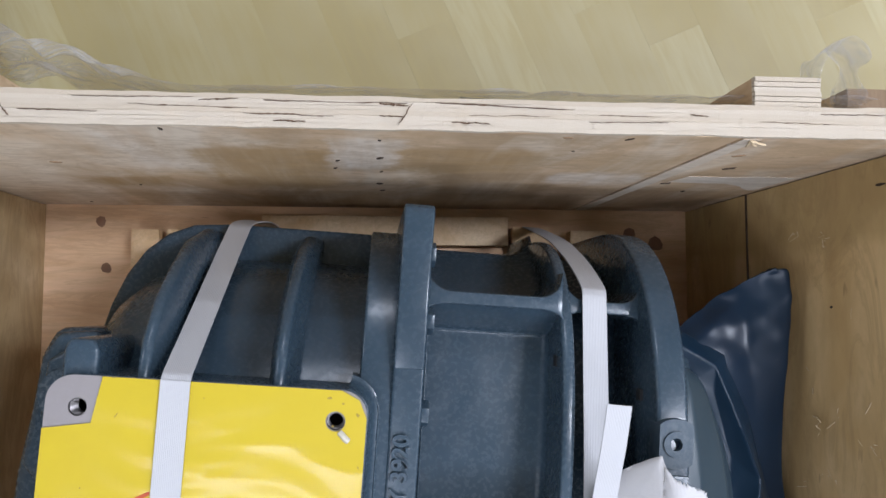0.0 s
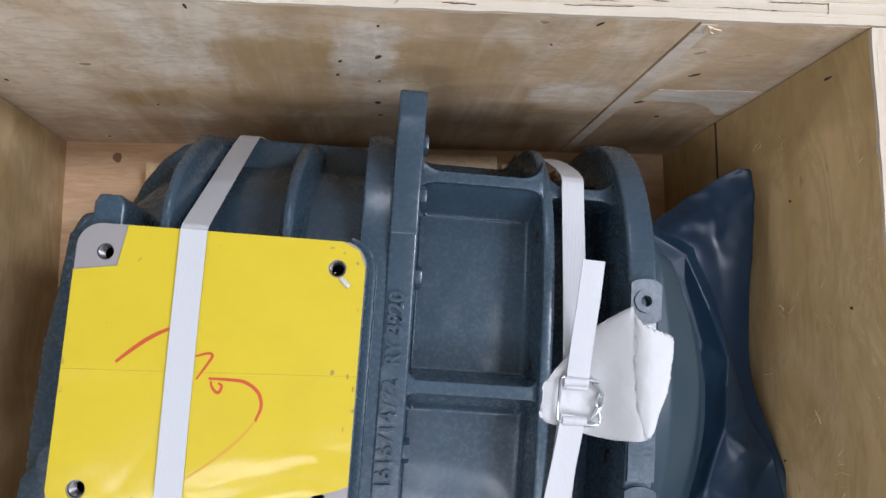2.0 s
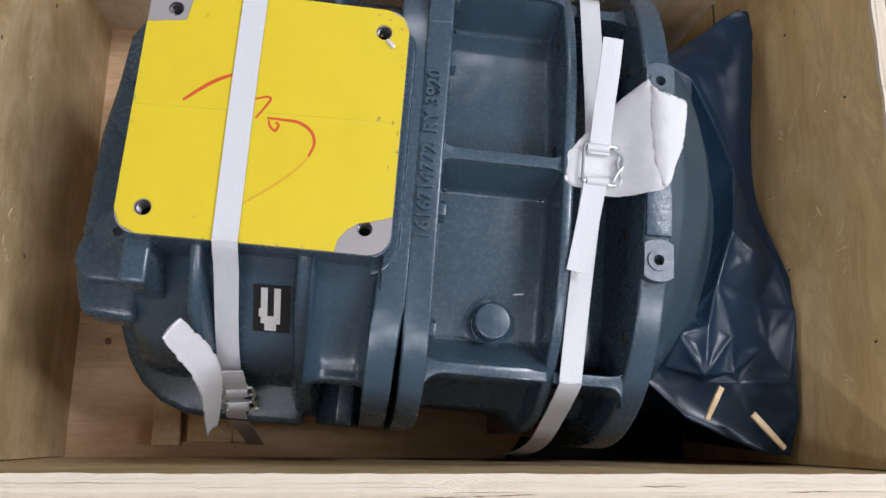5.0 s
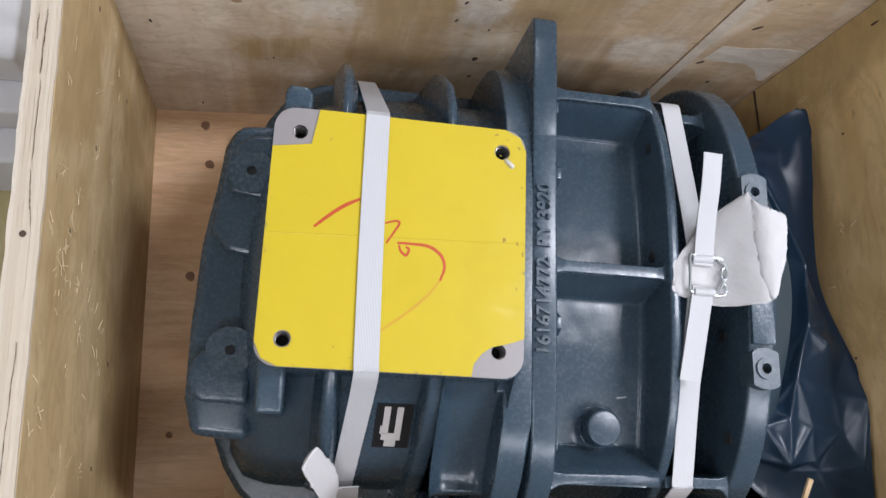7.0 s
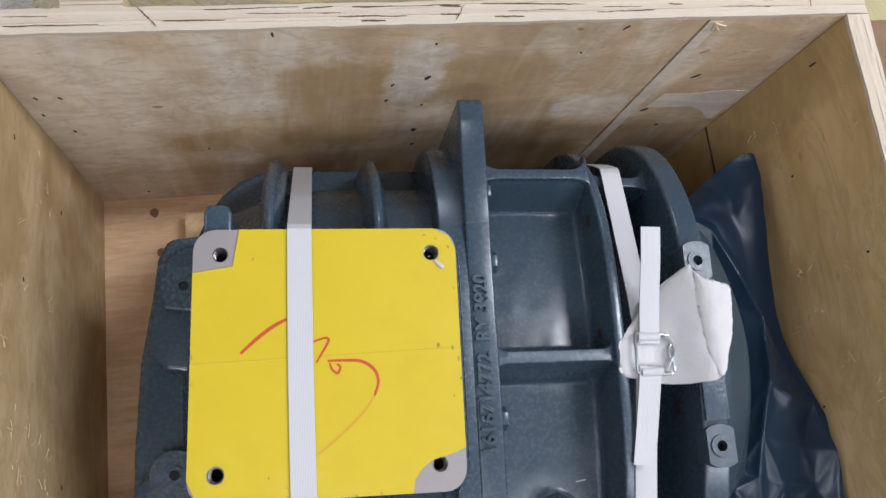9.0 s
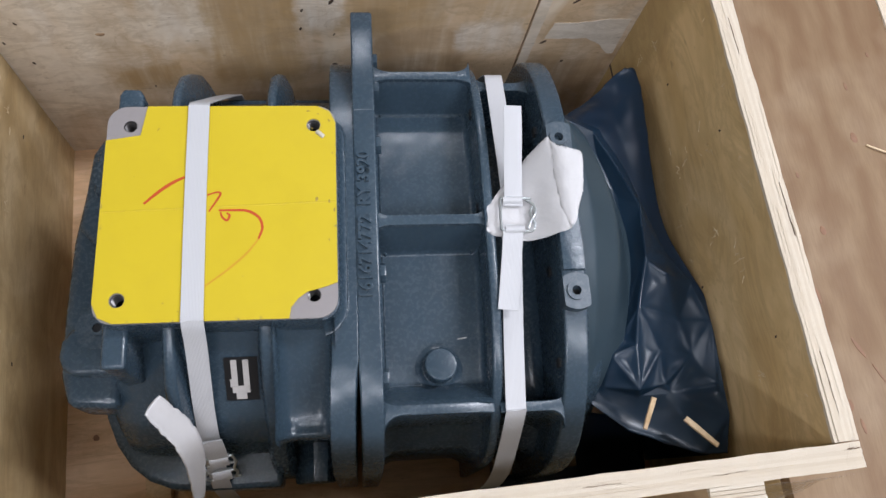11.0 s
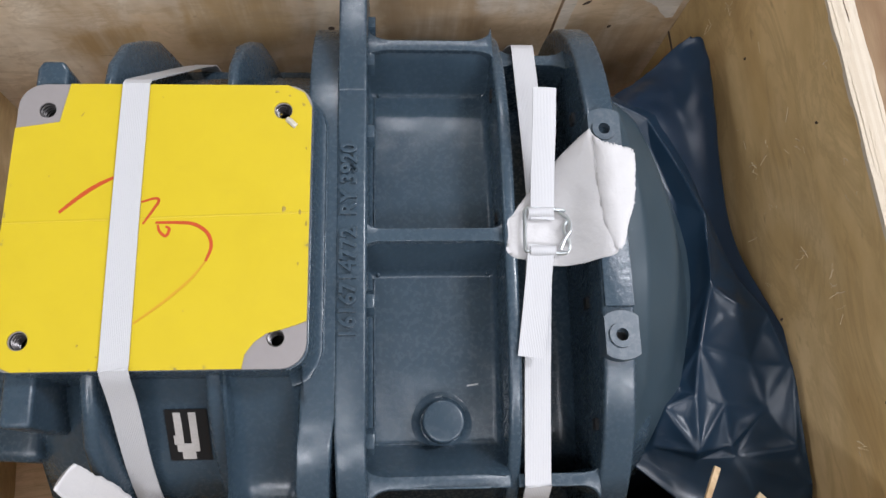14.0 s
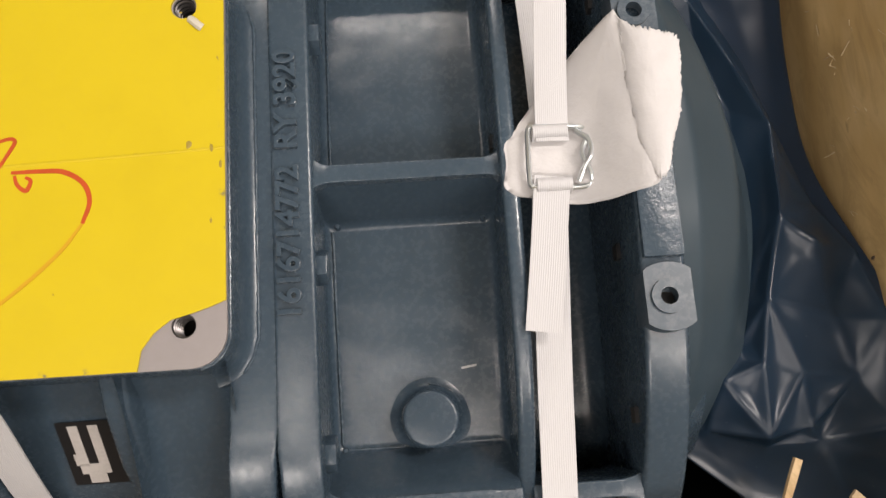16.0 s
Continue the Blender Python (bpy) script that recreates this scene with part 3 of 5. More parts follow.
def right_x(z):
    return IN_X1 - 0.013 * (TOP_Z - z) / (TOP_Z - PANEL_Z)


for my, mz, mh in ((-0.075, 0.543, 0.0022), (0.107, 0.532, 0.0065), (-0.277, 0.545, 0.002), (0.02, 0.47, 0.0018), (-0.2, 0.44, 0.002)):
    mark(right_x(mz), my, mz, 0.0012, mh, "x", rnd.uniform(60, 120), right_wall)
for kx, ky, ks in ((-0.269, 0.109, 0.006), (-0.262, 0.060, 0.006), (-0.278, -0.075, 0.006), (-0.292, -0.25, 0.004), (0.33, 0.09, 0.009), (0.30, 0.10, 0.008)):
    mark(kx, ky, PANEL_Z, ks, ks * 1.2, "z", rnd.uniform(0, 90), floor_panel, M_KNOT)

# The seam across the right wall, and a pale strip where the back panels meet.
crate_part("seam", prism([(right_x(0.3425) - 0.0008, 0.3415), (right_x(0.3425) + 0.002, 0.3415), (right_x(0.3425) + 0.002, 0.3435), (right_x(0.3425) - 0.0008, 0.3435)], 1, -0.05, IN_Y1 - 0.001), M_DARKMARK, right_wall)


M_PALE = wood("bare_veneer", (0.76, 0.67, 0.56), (0.68, 0.58, 0.46), (0.80, 0.74, 0.66), (5, 5, 16), 0.2)


def veneer(name, outline, label, seed):
    """A thin bared layer of the back wall, with a ragged outline."""
    pts = []
    for a, b in zip(outline, outline[1:] + outline[:1]):
        n = max(2, int(math.hypot(b[0] - a[0], b[1] - a[1]) / 0.004))
        for k in range(n):
            x, z = a[0] + (b[0] - a[0]) * k / n, a[1] + (b[1] - a[1]) * k / n
            pts.append((x + 0.0008 * noise.noise((x * 160, z * 160, seed)), z + 0.0013 * noise.noise((x * 120, z * 120, seed + 4))))
    return crate_part(name, prism(pts, 1, IN_Y1 - 0.0004, IN_Y1 + 0.001), M_PALE, back_wall_end, label)


veneer("veneer_strip", [(seam_x(0.21) + 0.0016, 0.21), (seam_x(0.21) + 0.0125, 0.21), (seam_x(0.31) + 0.0125, 0.31), (seam_x(0.46) + 0.0150, 0.46), (seam_x(0.55) + 0.0130, 0.55), (seam_x(0.579) + 0.014, 0.579), (seam_x(0.579) + 0.0016, 0.579)], "bare pale strip of veneer", 1)
veneer("veneer_patch", [(0.2680, 0.4080), (0.2900, 0.4060), (0.3200, 0.4040), (0.3400, 0.3900), (0.3560, 0.3680), (0.3635, 0.3690), (0.3655, 0.4380), (0.3400, 0.4400), (0.3080, 0.4360), (0.2740, 0.4370)], "bare pale patch of veneer", 2)
torn = bmesh.new()
for k, (dx, dz) in enumerate(((0.004, -0.002), (0.009, -0.012), (0.002, -0.011), (0.011, -0.003))):
    wire([(0.2575, IN_Y1 - 0.0006, 0.579), (0.2575 + 0.5 * dx, IN_Y1 - 0.0022, 0.579 + 0.6 * dz), (0.2575 + dx, IN_Y1 - 0.0010 - 0.0006 * k, 0.579 + dz)], 0.0007, 5, bm=torn)
crate_part("torn_fibre", torn, M_FIBRE, back_wall_end, "pale torn fibres at the joint's top")


def crack(x0, y0, x1, y1, width, parent):
    """A dark split along the plies of a top edge."""
    a, b = Vector((x0, y0, TOP_Z)), Vector((x1, y1, TOP_Z))
    d = (b - a).normalized()
    u = Vector((-d.y, d.x, 0))
    rows = []
    for k in range(41):
        t = k / 40
        w = width * 0.46 * (0.08 + math.sin(math.pi * t) ** 0.6) * max(0.05, 0.1 + 2.4 * abs(noise.noise((x0 * 50, t * 13, y0 * 40))))
        c = a.lerp(b, t) + u * (0.0005 * noise.noise((t * 4, x0 * 90, 2)) + 0.0003 * noise.noise((t * 17, x0 * 90, 5)))
        rows.append([c - u * w + Vector((0, 0, -0.003)), c + u * w + Vector((0, 0, -0.003)), c + u * w + Vector((0, 0, 0.0007)), c - u * w + Vector((0, 0, 0.0007))])
    return crate_part("split", loft(rows), M_SPLIT, parent)


for x0, y0, x1, y1, w in ((-0.128, 0.1395, -0.058, 0.1380, 0.0005), (-0.087, 0.1425, -0.064, 0.1440, 0.0006), (-0.049, 0.1432, 0.037, 0.1430, 0.0005), (-0.061, 0.1352, -0.007, 0.1342, 0.0007), (-0.043, 0.1312, -0.024, 0.1310, 0.0009),
                         (0.054, 0.1440, 0.140, 0.1415, 0.0005), (0.064, 0.1322, 0.088, 0.1315, 0.0006), (0.214, 0.1400, 0.226, 0.1392, 0.0006), (0.0400, 0.1432, 0.0315, 0.1296, 0.0010), (0.020, 0.1425, 0.0375, 0.1418, 0.0016), (-0.208, 0.1470, -0.195, 0.1310, 0.0009), (-0.30, 0.141, -0.27, 0.1405, 0.0005),
                         (-0.30, 0.1335, -0.235, 0.1330, 0.0004), (-0.19, 0.1350, -0.145, 0.1345, 0.0004), (-0.16, 0.1435, -0.09, 0.1440, 0.0003), (0.02, 0.1352, 0.036, 0.1350, 0.0006), (0.075, 0.1365, 0.125, 0.1370, 0.0003), (0.15, 0.1340, 0.20, 0.1345, 0.0003), (0.155, 0.1385, 0.19, 0.1380, 0.0004), (0.26, 0.1365, 0.31, 0.1360, 0.0004), (0.30, 0.1420, 0.345, 0.1425, 0.0003), (0.345, 0.1430, 0.344, 0.1345, 0.0005)):
    crack(x0, y0, x1, y1, w, back_wall)
for x0, y0, x1, y1, w in ((-0.3335, 0.032, -0.3345, -0.017, 0.0006), (-0.3335, -0.022, -0.3340, -0.080, 0.0004), (-0.3345, -0.086, -0.3310, -0.125, 0.0005), (-0.3390, 0.028, -0.3385, 0.008, 0.0006), (-0.332, -0.20, -0.334, -0.29, 0.0004)):
    crack(x0, y0, x1, y1, w, left_wall)
for x0, y0, x1, y1, w in ((0.388, 0.02, 0.3885, -0.02, 0.0005), (0.392, -0.15, 0.3925, -0.20, 0.0005), (0.385, -0.30, 0.386, -0.35, 0.0004)):
    crack(x0, y0, x1, y1, w, right_wall)
for x0, y0, x1, y1, w in ((0.10, -0.386, 0.02, -0.388, 0.0006), (0.17, -0.381, 0.20, -0.381, 0.0005), (0.385, -0.378, 0.396, -0.378, 0.0014), (0.30, -0.384, 0.27, -0.385, 0.0004)):
    crack(x0, y0, x1, y1, w, near_wall)
bm = disc(-0.335, -0.13, 0.0022, TOP_Z - 0.004, TOP_Z + 0.0008, 10)
crate_part("nail_hole", bm, M_DARKMARK, left_wall)


def fibres(count, wall, place, along):
    """Loose torn fibres that stick to a wall."""
    bm = bmesh.new()
    r = random.Random(count)
    for _ in range(count):
        c = place(r)
        for _ in range(r.choice((1, 1, 2, 4))):
            d = along(r)
            q = c + Vector((0, r.gauss(0, 0.003), r.gauss(0, 0.003)))
            length = r.uniform(0.003, 0.012)
            bend = Vector((0, r.uniform(-0.001, 0.001), r.uniform(-0.001, 0.001)))
            p = [q + d * length * (k / 3 - 0.5) + bend * math.sin(math.pi * k / 3) for k in range(4)]
            wire(p, r.uniform(0.00014, 0.00032), 4, bm=bm)
    ob = crate_part("fibre_fuzz", bm, M_FIBRE, wall, "loose pale torn wood fibres")
    return tagged(ob, kind="stuff")


def left_place(r):
    y = r.choice((r.uniform(-0.34, 0.1), r.gauss(-0.15, 0.03)))
    return Vector((IN_X0 + 0.0008, max(-0.36, min(0.11, y)), r.uniform(0.40, 0.575)))


def right_place(r):
    z = r.uniform(0.42, 0.575)
    return Vector((right_x(z) - 0.0008, r.uniform(-0.34, 0.1), z))


fibres(60, left_wall, left_place, lambda r: Vector((r.uniform(0, 0.3), r.uniform(-1, 1), r.uniform(-0.7, 0.7))).normalized())
fibres(34, right_wall, right_place, lambda r: Vector((-r.uniform(0, 0.6), r.uniform(-1, 1), r.uniform(-1, 1))).normalized())


# ---- the machine ----
SET = pose(-0.088, -0.1228, 0.56, 0, 0, -3.85)
BASE = -0.335
machine = tagged(new("screw_compressor"), "dark grey painted cast-iron screw compressor block standing on bearers", "compressor")
machine.matrix_world = SET @ Matrix.Translation((0, 0, BASE))


def cast(name, bm, parent=None, material=None, label="", bevel=0.0, seg=2, **more):
    bm.transform(Matrix.Translation((0, 0, -BASE)))
    return part(name, bm, material or M_PAINT, parent or machine, label, bevel, seg, **more)


def bead(pts, r=0.0009, seed=1.0):
    """A lumpy run of paint along an inner corner."""
    p = [Vector(q) for q in pts]
    line = []
    for a, b in zip(p, p[1:]):
        n = max(2, int((b - a).length / 0.0022))
        line += [a.lerp(b, k / n) for k in range(n)]
    line.append(p[-1])
    rows = []
    for k, q in enumerate(line):
        d = (line[min(k + 1, len(line) - 1)] - line[max(k - 1, 0)]).normalized()
        a = d.cross(Vector((0.13, 0.31, 1.0))).normalized()
        b = d.cross(a)
        w = r * (0.75 + 0.9 * abs(noise.noise((k * 0.53, seed, 1.0))))
        rows.append([q + w * (a * math.cos(math.pi * j / 4) + b * math.sin(math.pi * j / 4)) for j in range(8)])
    return cast("paint_bead", loft(rows), angle=180)


def arch(a, top, mid, v0=0.0, power=2.5, n=28, foot=BASE, flat=None):
    """Half of a squarish round over a straight-sided foot, as (v, z) points."""
    pts = []
    for k in range(n + 1):
        t = math.pi * k / n
        c, s = math.cos(t), math.sin(t)
        v = a * math.copysign(abs(c) ** (2 / power), c)
        z = mid + (top - mid) * abs(s) ** (2 / power)
        pts.append((v0 + v, min(z, flat) if flat is not None else z))
    return pts + [(v0 - a, foot), (v0 + a, foot)]


# main casing under the port
sections = ((-0.122, 0.085, -0.130), (-0.117, 0.115, -0.102), (-0.105, 0.145, -0.076), (-0.085, 0.163, -0.058), (-0.055, 0.174, -0.042), (-0.02, 0.182, -0.032), (0.034, 0.184, -0.030), (0.042, 0.184, -0.030), (0.10, 0.184, -0.030))
NEAR_HALF = {-0.122: 0.118, -0.117: 0.158, -0.105: 0.176, -0.085: 0.182, -0.055: 0.184}
casing = cast("casing", loft([[(u, v * (0.89 if v < 0 and u > 0.04 else NEAR_HALF[u] / a if v < 0 and u in NEAR_HALF else 1.0), z) for v, z in arch(a, top, -0.20, 0, 2.25, foot=-0.25)] for u, a, top in sections]))


def rim_outline(grow=0.0):
    pts = []
    for k in range(17):
        t = radians(90 + 180 * k / 16)
        wide, deep, bend = (0.108, 0.212, 0.75) if math.sin(t) > 0 else (0.118, 0.216, 0.70)
        pts.append((-0.03 + (wide + grow) * math.copysign(abs(math.cos(t)) ** bend, math.cos(t)), (deep + grow) * math.copysign(abs(math.sin(t)) ** bend, math.sin(t))))
    return pts + [(0.036, -0.216 - grow), (0.036, -0.15), (0.094, -0.15), (0.094, 0.212 + grow)]


cast("base_rim", prism(rim_outline(), 2, -0.225, -0.185), bevel=0.006, seg=3)
cast("foot", prism(rim_outline(-0.03), 2, BASE, -0.22), bevel=0.004)

HOLES = [(sx * 0.0775, sy * 0.0775, 0.0056) for sx in (-1, 1) for sy in (-1, 1)]
port = cast("port_flange", prism(rounded(-0.097, 0.097, -0.097, 0.097, 0.016), 2, -0.12, -0.022))
cast("port_rim", pierced(rounded(-0.097, 0.097, -0.097, 0.097, 0.016), HOLES, -0.022, -0.0025), port)
cast("port_face", pierced(rounded(-0.0966, 0.0966, -0.0966, 0.0966, 0.016), HOLES, -0.0025, 0.0), port, M_MACHINED, "bare machined metal port face")
for hx, hy, hr in HOLES:
    bm = disc(hx, hy, hr - 0.0003, -0.021, -0.0195)
    cast("bolt_hole", bm, port, M_HOLE, "dark threaded bolt hole")
    bm = bmesh.new()
    quads(bm, [[(hx + (hr - 0.00015) * math.cos(a * math.pi / 12), hy + (hr - 0.00015) * math.sin(a * math.pi / 12), z) for a in range(24)] for z in (-0.0205, -0.0010)], True)
    cast("bore", bm, port, M_HOLE)
    bm = bmesh.new()
    for k in range(5):
        wire([(hx + (hr - 0.0004) * math.cos(a * math.pi / 9), hy + (hr - 0.0004) * math.sin(a * math.pi / 9), -0.003 - 0.003 * k) for a in range(18)], 0.0007, 5, True, bm)
    cast("thread", bm, port, M_THREAD)

# ribs over the casing, front and back
BACK_RIB = [(0.09, -0.006), (0.12, -0.012), (0.146, -0.031), (0.168, -0.062), (0.189, -0.098), (0.204, -0.160), (0.203, -0.20), (0.08, -0.20)]
NEAR_RIB = [(-0.09, -0.018), (-0.112, -0.030), (-0.14, -0.056), (-0.168, -0.098), (-0.192, -0.150), (-0.206, -0.190), (-0.208, -0.215), (-0.08, -0.215)]
SHALLOW_RIB = [(-0.09, -0.014), (-0.112, -0.022), (-0.14, -0.036), (-0.162, -0.062), (-0.180, -0.115), (-0.186, -0.18), (-0.186, -0.21), (-0.08, -0.21)]
for u0, u1, outline in ((-0.0468, -0.0400, BACK_RIB), (0.0365, 0.0433, BACK_RIB), (-0.046, -0.037, SHALLOW_RIB), (0.031, 0.043, NEAR_RIB)):
    rows = [[(u0 - 0.006, v, z - 0.03) for v, z in outline], [(u0, v, z) for v, z in outline], [(u1, v, z) for v, z in outline], [(u1 + 0.006, v, z - 0.03) for v, z in outline]]
    cast("rib", loft(rows), bevel=0.0042 if u1 - u0 > 0.008 else 0.0030, seg=3)
def side_pocket():
    """The hollow between the near rib and the flange: a dished floor that ends in a raised lip."""
    us = steps_between(0.041, 0.093, (0.047, 0.087), 24, 0.006)
    line = smooth_path([(0, -0.093, -0.034), (0, -0.112, -0.051), (0, -0.140, -0.071), (0, -0.160, -0.083), (0, -0.171, -0.0865), (0, -0.1785, -0.0860), (0, -0.1815, -0.0895), (0, -0.1825, -0.100), (0, -0.178, -0.13), (0, -0.175, -0.21)], 6)
    rows = []
    for u in us:
        d = min(u - 0.041, 0.093 - u)
        lift = 0.0 if d > 0.017 else 1.4 * (0.017 - math.sqrt(max(0.0, 0.017 ** 2 - (0.017 - d) ** 2)))
        rows.append([(u, p.y - 0.25 * lift * (p.y < -0.17), p.z + lift * (1.0 if p.z > -0.09 else 0.0)) for p in line])
    bm = bmesh.new()
    quads(bm, rows)
    return cast("pocket_floor", bm, angle=60)


cast("rib", prism([(0.046, -0.21), (0.088, -0.21), (0.080, -0.185), (0.066, -0.183)], 1, -0.214, -0.15), bevel=0.003)
cast("rib", prism([(-0.032, -0.21), (0.022, -0.21), (0.016, -0.188), (-0.026, -0.188)], 1, -0.213, -0.17), bevel=0.003)
side_pocket()
# lifting lugs at the port's corners
cast("lug", prism([(-0.091, 0.09), (-0.070, 0.09), (-0.070, 0.112), (-0.074, 0.118), (-0.088, 0.118), (-0.091, 0.112)], 2, -0.12, -0.006), bevel=0.003, seg=3)
cast("lug", prism([(-0.094, -0.09), (-0.0735, -0.09), (-0.0735, -0.1280), (-0.093, -0.1280)], 2, -0.14, -0.020), bevel=0.004, seg=3)

# end cover
COVER = [(-0.10, 0.121), (-0.134, 0.119), (-0.142, 0.100), (-0.145, 0.066), (-0.152, 0.012), (-0.1535, -0.06), (-0.152, -0.115), (-0.144, -0.143), (-0.10, -0.146)]
cover = cast("end_cover", prism(COVER, 2, -0.160, -0.102), bevel=0.009, seg=3)
cast("pad", prism([(-0.100, 0.119), (-0.129, 0.116), (-0.1385, 0.098), (-0.1415, 0.060), (-0.1455, 0.022), (-0.130, 0.004), (-0.100, 0.000)], 2, -0.12, -0.0925), cover, bevel=0.006, seg=3)
cast("pad", prism([(-0.100, 0.108), (-0.118, 0.106), (-0.132, 0.096), (-0.133, 0.054), (-0.100, 0.050)], 2, -0.12, -0.0865), cover, bevel=0.004, seg=3)
cast("pad", prism([(-0.102, -0.070), (-0.128, -0.072), (-0.142, -0.078), (-0.149, -0.088), (-0.150, -0.101), (-0.147, -0.111), (-0.139, -0.118), (-0.102, -0.119)], 2, -0.14, -0.0875), cover, M_PAINT_ROUGH, bevel=0.006, seg=3)
for bu, bv, bz in ((-0.116, 0.073, -0.0855), (-0.1185, -0.077, -0.0875)):
    boss = cast("boss", pierced([(bu + 0.019 * math.cos(k * math.pi / 18), bv + 0.019 * math.sin(k * math.pi / 18)) for k in range(36)], [(bu, bv, 0.0042)], bz - 0.002, bz + 0.0009), cover)
    cast("washer", pierced([(bu + 0.0072 * math.cos(k * math.pi / 12), bv + 0.0072 * math.sin(k * math.pi / 12)) for k in range(24)], [(bu, bv, 0.004)], bz + 0.0006, bz + 0.0022), cover)
    cast("bolt_hole", disc(bu, bv, 0.0040, bz - 0.004, bz + 0.0006), cover, M_HOLE)

# casing flange and mating flange
FAR_HALF = [p for p in arch(0.212, -0.030, -0.20, 0.0, 3.4, flat=-0.0309)[:29] if p[0] > 0.01]
bm = prism(FAR_HALF + [(-0.05, -0.0309), (-0.125, -0.0309), (-0.140, -0.033), (-0.168, -0.043), (-0.190, -0.062), (-0.206, -0.100), (-0.213, -0.150), (-0.213, BASE), (0.212, BASE)], 0, 0.090, 0.1138)
for vert in bm.verts:
    if vert.co.y < -0.12:
        vert.co.x -= 0.004 * min(1.0, (-0.12 - vert.co.y) / 0.03) * (1.4 if vert.co.x > 0.1 else 0.8)
cast("casing_flange", bm, bevel=0.002, seg=3)
MATING = [(0.221, BASE), (0.221, -0.034), (0.216, -0.030), (0.10, -0.030), (-0.135, -0.030), (-0.165, -0.038), (-0.19, -0.058), (-0.207, -0.095), (-0.214, -0.15), (-0.214, BASE)]
bm = prism(MATING, 0, 0.1115, 0.1325)
for vert in bm.verts:
    if vert.co.y < -0.13 and vert.co.x < 0.12:
        vert.co.x += 0.0022 * min(1.0, (-0.13 - vert.co.y) / 0.05)
flange = cast("mating_flange", bm, bevel=0.0022, seg=3)
def port_fillet():
    """The cast fillet that runs from the port's side out onto the flange, round both corners."""
    path = [(0.081 + 0.016 * math.cos(radians(a)), sy * 0.081 + 0.016 * math.sin(radians(a)), math.cos(radians(a)), math.sin(radians(a))) for sy, turns in ((-1, range(-80, 1, 8)), (1, range(0, 81, 8))) for a in turns]
    profile = [(-0.002, -0.0035), (0.0004, -0.0045)] + [(0.0072 * (1 - math.sin(radians(a))), -0.0302 + 0.019 * (1 - math.cos(radians(a)))) for a in range(78, -1, -13)] + [(0.0076, -0.06), (-0.002, -0.06)]
    return cast("port_fillet", loft([[(u + g * nu, v + g * nv, z) for g, z in profile] for u, v, nu, nv in path]), port, angle=60)


port_fillet()
bead([(0.0970, -0.0980, -0.0302), (0.1016, -0.0910, -0.0302), (0.1044, -0.0810, -0.0302), (0.1044, 0.0, -0.0302), (0.1044, 0.0810, -0.0302), (0.1016, 0.0910, -0.0302)], 0.0009, 8.0)
cast("flange_head", prism([(0.109, -0.034), (0.109, -0.0299), (0.111, -0.0295), (0.214, -0.0290), (0.2195, -0.032), (0.2205, -0.045), (0.109, -0.045)], 0, 0.1117, 0.1323), flange, bevel=0.0018, seg=3)
letters = lettering("1616714772  RY 3920", 0.0156, 0.0030)
letters.transform(Matrix.Translation((0.1205, -0.0035, -0.0302)) @ pose(0, 0, 0, 0, 0, 90))
cast("cast_number", letters, flange, label="raised cast part number along the flange")
for nv, nz in ((0.142, -0.050), (0.0795, -0.043), (-0.0465, -0.043), (-0.139, -0.053), (0.19, -0.075)):
    hexa = [(nv + 0.0094 * math.cos(radians(60 * k)), nz + 0.0094 * math.sin(radians(60 * k))) for k in range(6)]
    cast("hex_bolt", prism(hexa, 0, 0.132, 0.1378), flange, bevel=0.0009)

# bell housing: barrel, webs, ribs and the end ring
def barrel(top, a, u0, u1, r):
    def section(g):
        pts = []
        for k in range(25):
            v = (a + g) * math.cos(math.pi * k / 24) * (1.0 if k < 13 else 0.93)
            pts.append((v, top + g - 0.55 * v * v if abs(v) < 0.15 else top + g - 0.012375 - 1.55 * (abs(v) - 0.15)))
        return pts + [(-0.93 * (a + g), -0.30), (a + g, -0.30)]
    rows = []
    for k in range(7):
        t = k / 6
        rows.append((u0 + r * t, r * (1 - math.sqrt(1 - (1 - t) ** 2))))
    rows += [(u0 + u1 - u, g) for u, g in reversed(rows)]
    return loft([[(u, v, z) for v, z in section(g)] for u, g in rows])


cast("barrel", barrel(-0.094, 0.203, 0.131, 0.230, 0.020), angle=60)
cast("barrel", barrel(-0.125, 0.205, 0.234, 0.293, 0.016), angle=60)


def web(v, thick, top, u0, u1, out, r, ends=(1, 1)):
    """A cross wall between two rings, flaring round into them on its outer side."""
    def flare(d):
        return 0.0 if d >= r else r * (1 - math.sqrt(max(0.0, 1 - (1 - d / r) ** 2)))
    def off(u):
        return max(flare(u - u0) * ends[0], flare(u1 - u) * ends[1])
    us = [u0 + r * k / 6 for k in range(7)] + [u1 - r * k / 6 for k in range(6, -1, -1)]
    outer = [(u, v + out * (thick / 2 + off(u))) for u in us]
    inner = [(u, v - out * (thick / 2 + 0.4 * off(u))) for u in reversed(us)]
    bm = prism(outer + inner, 2, -0.22, top)
    for vert in bm.verts:
        if vert.co.z > -0.1:
            vert.co.z -= 0.55 * max(0.0, out * (vert.co.y - v) - thick / 2)
            if not ends[1]:
                vert.co.z -= 0.008 * max(0.0, 1 - (u1 - vert.co.x) / 0.017)
    return cast("web", bm, bevel=0.0034, seg=4)


web(0.000, 0.0095, -0.0330, 0.131, 0.230, 1, 0.011)
web(0.160, 0.009, -0.0505, 0.131, 0.230, 1, 0.019, (1, 1))
web(-0.166, 0.009, -0.0545, 0.131, 0.230, -1, 0.017, (1, 0))
web(0.160, 0.009, -0.0720, 0.235, 0.293, 1, 0.017, (1, 1))
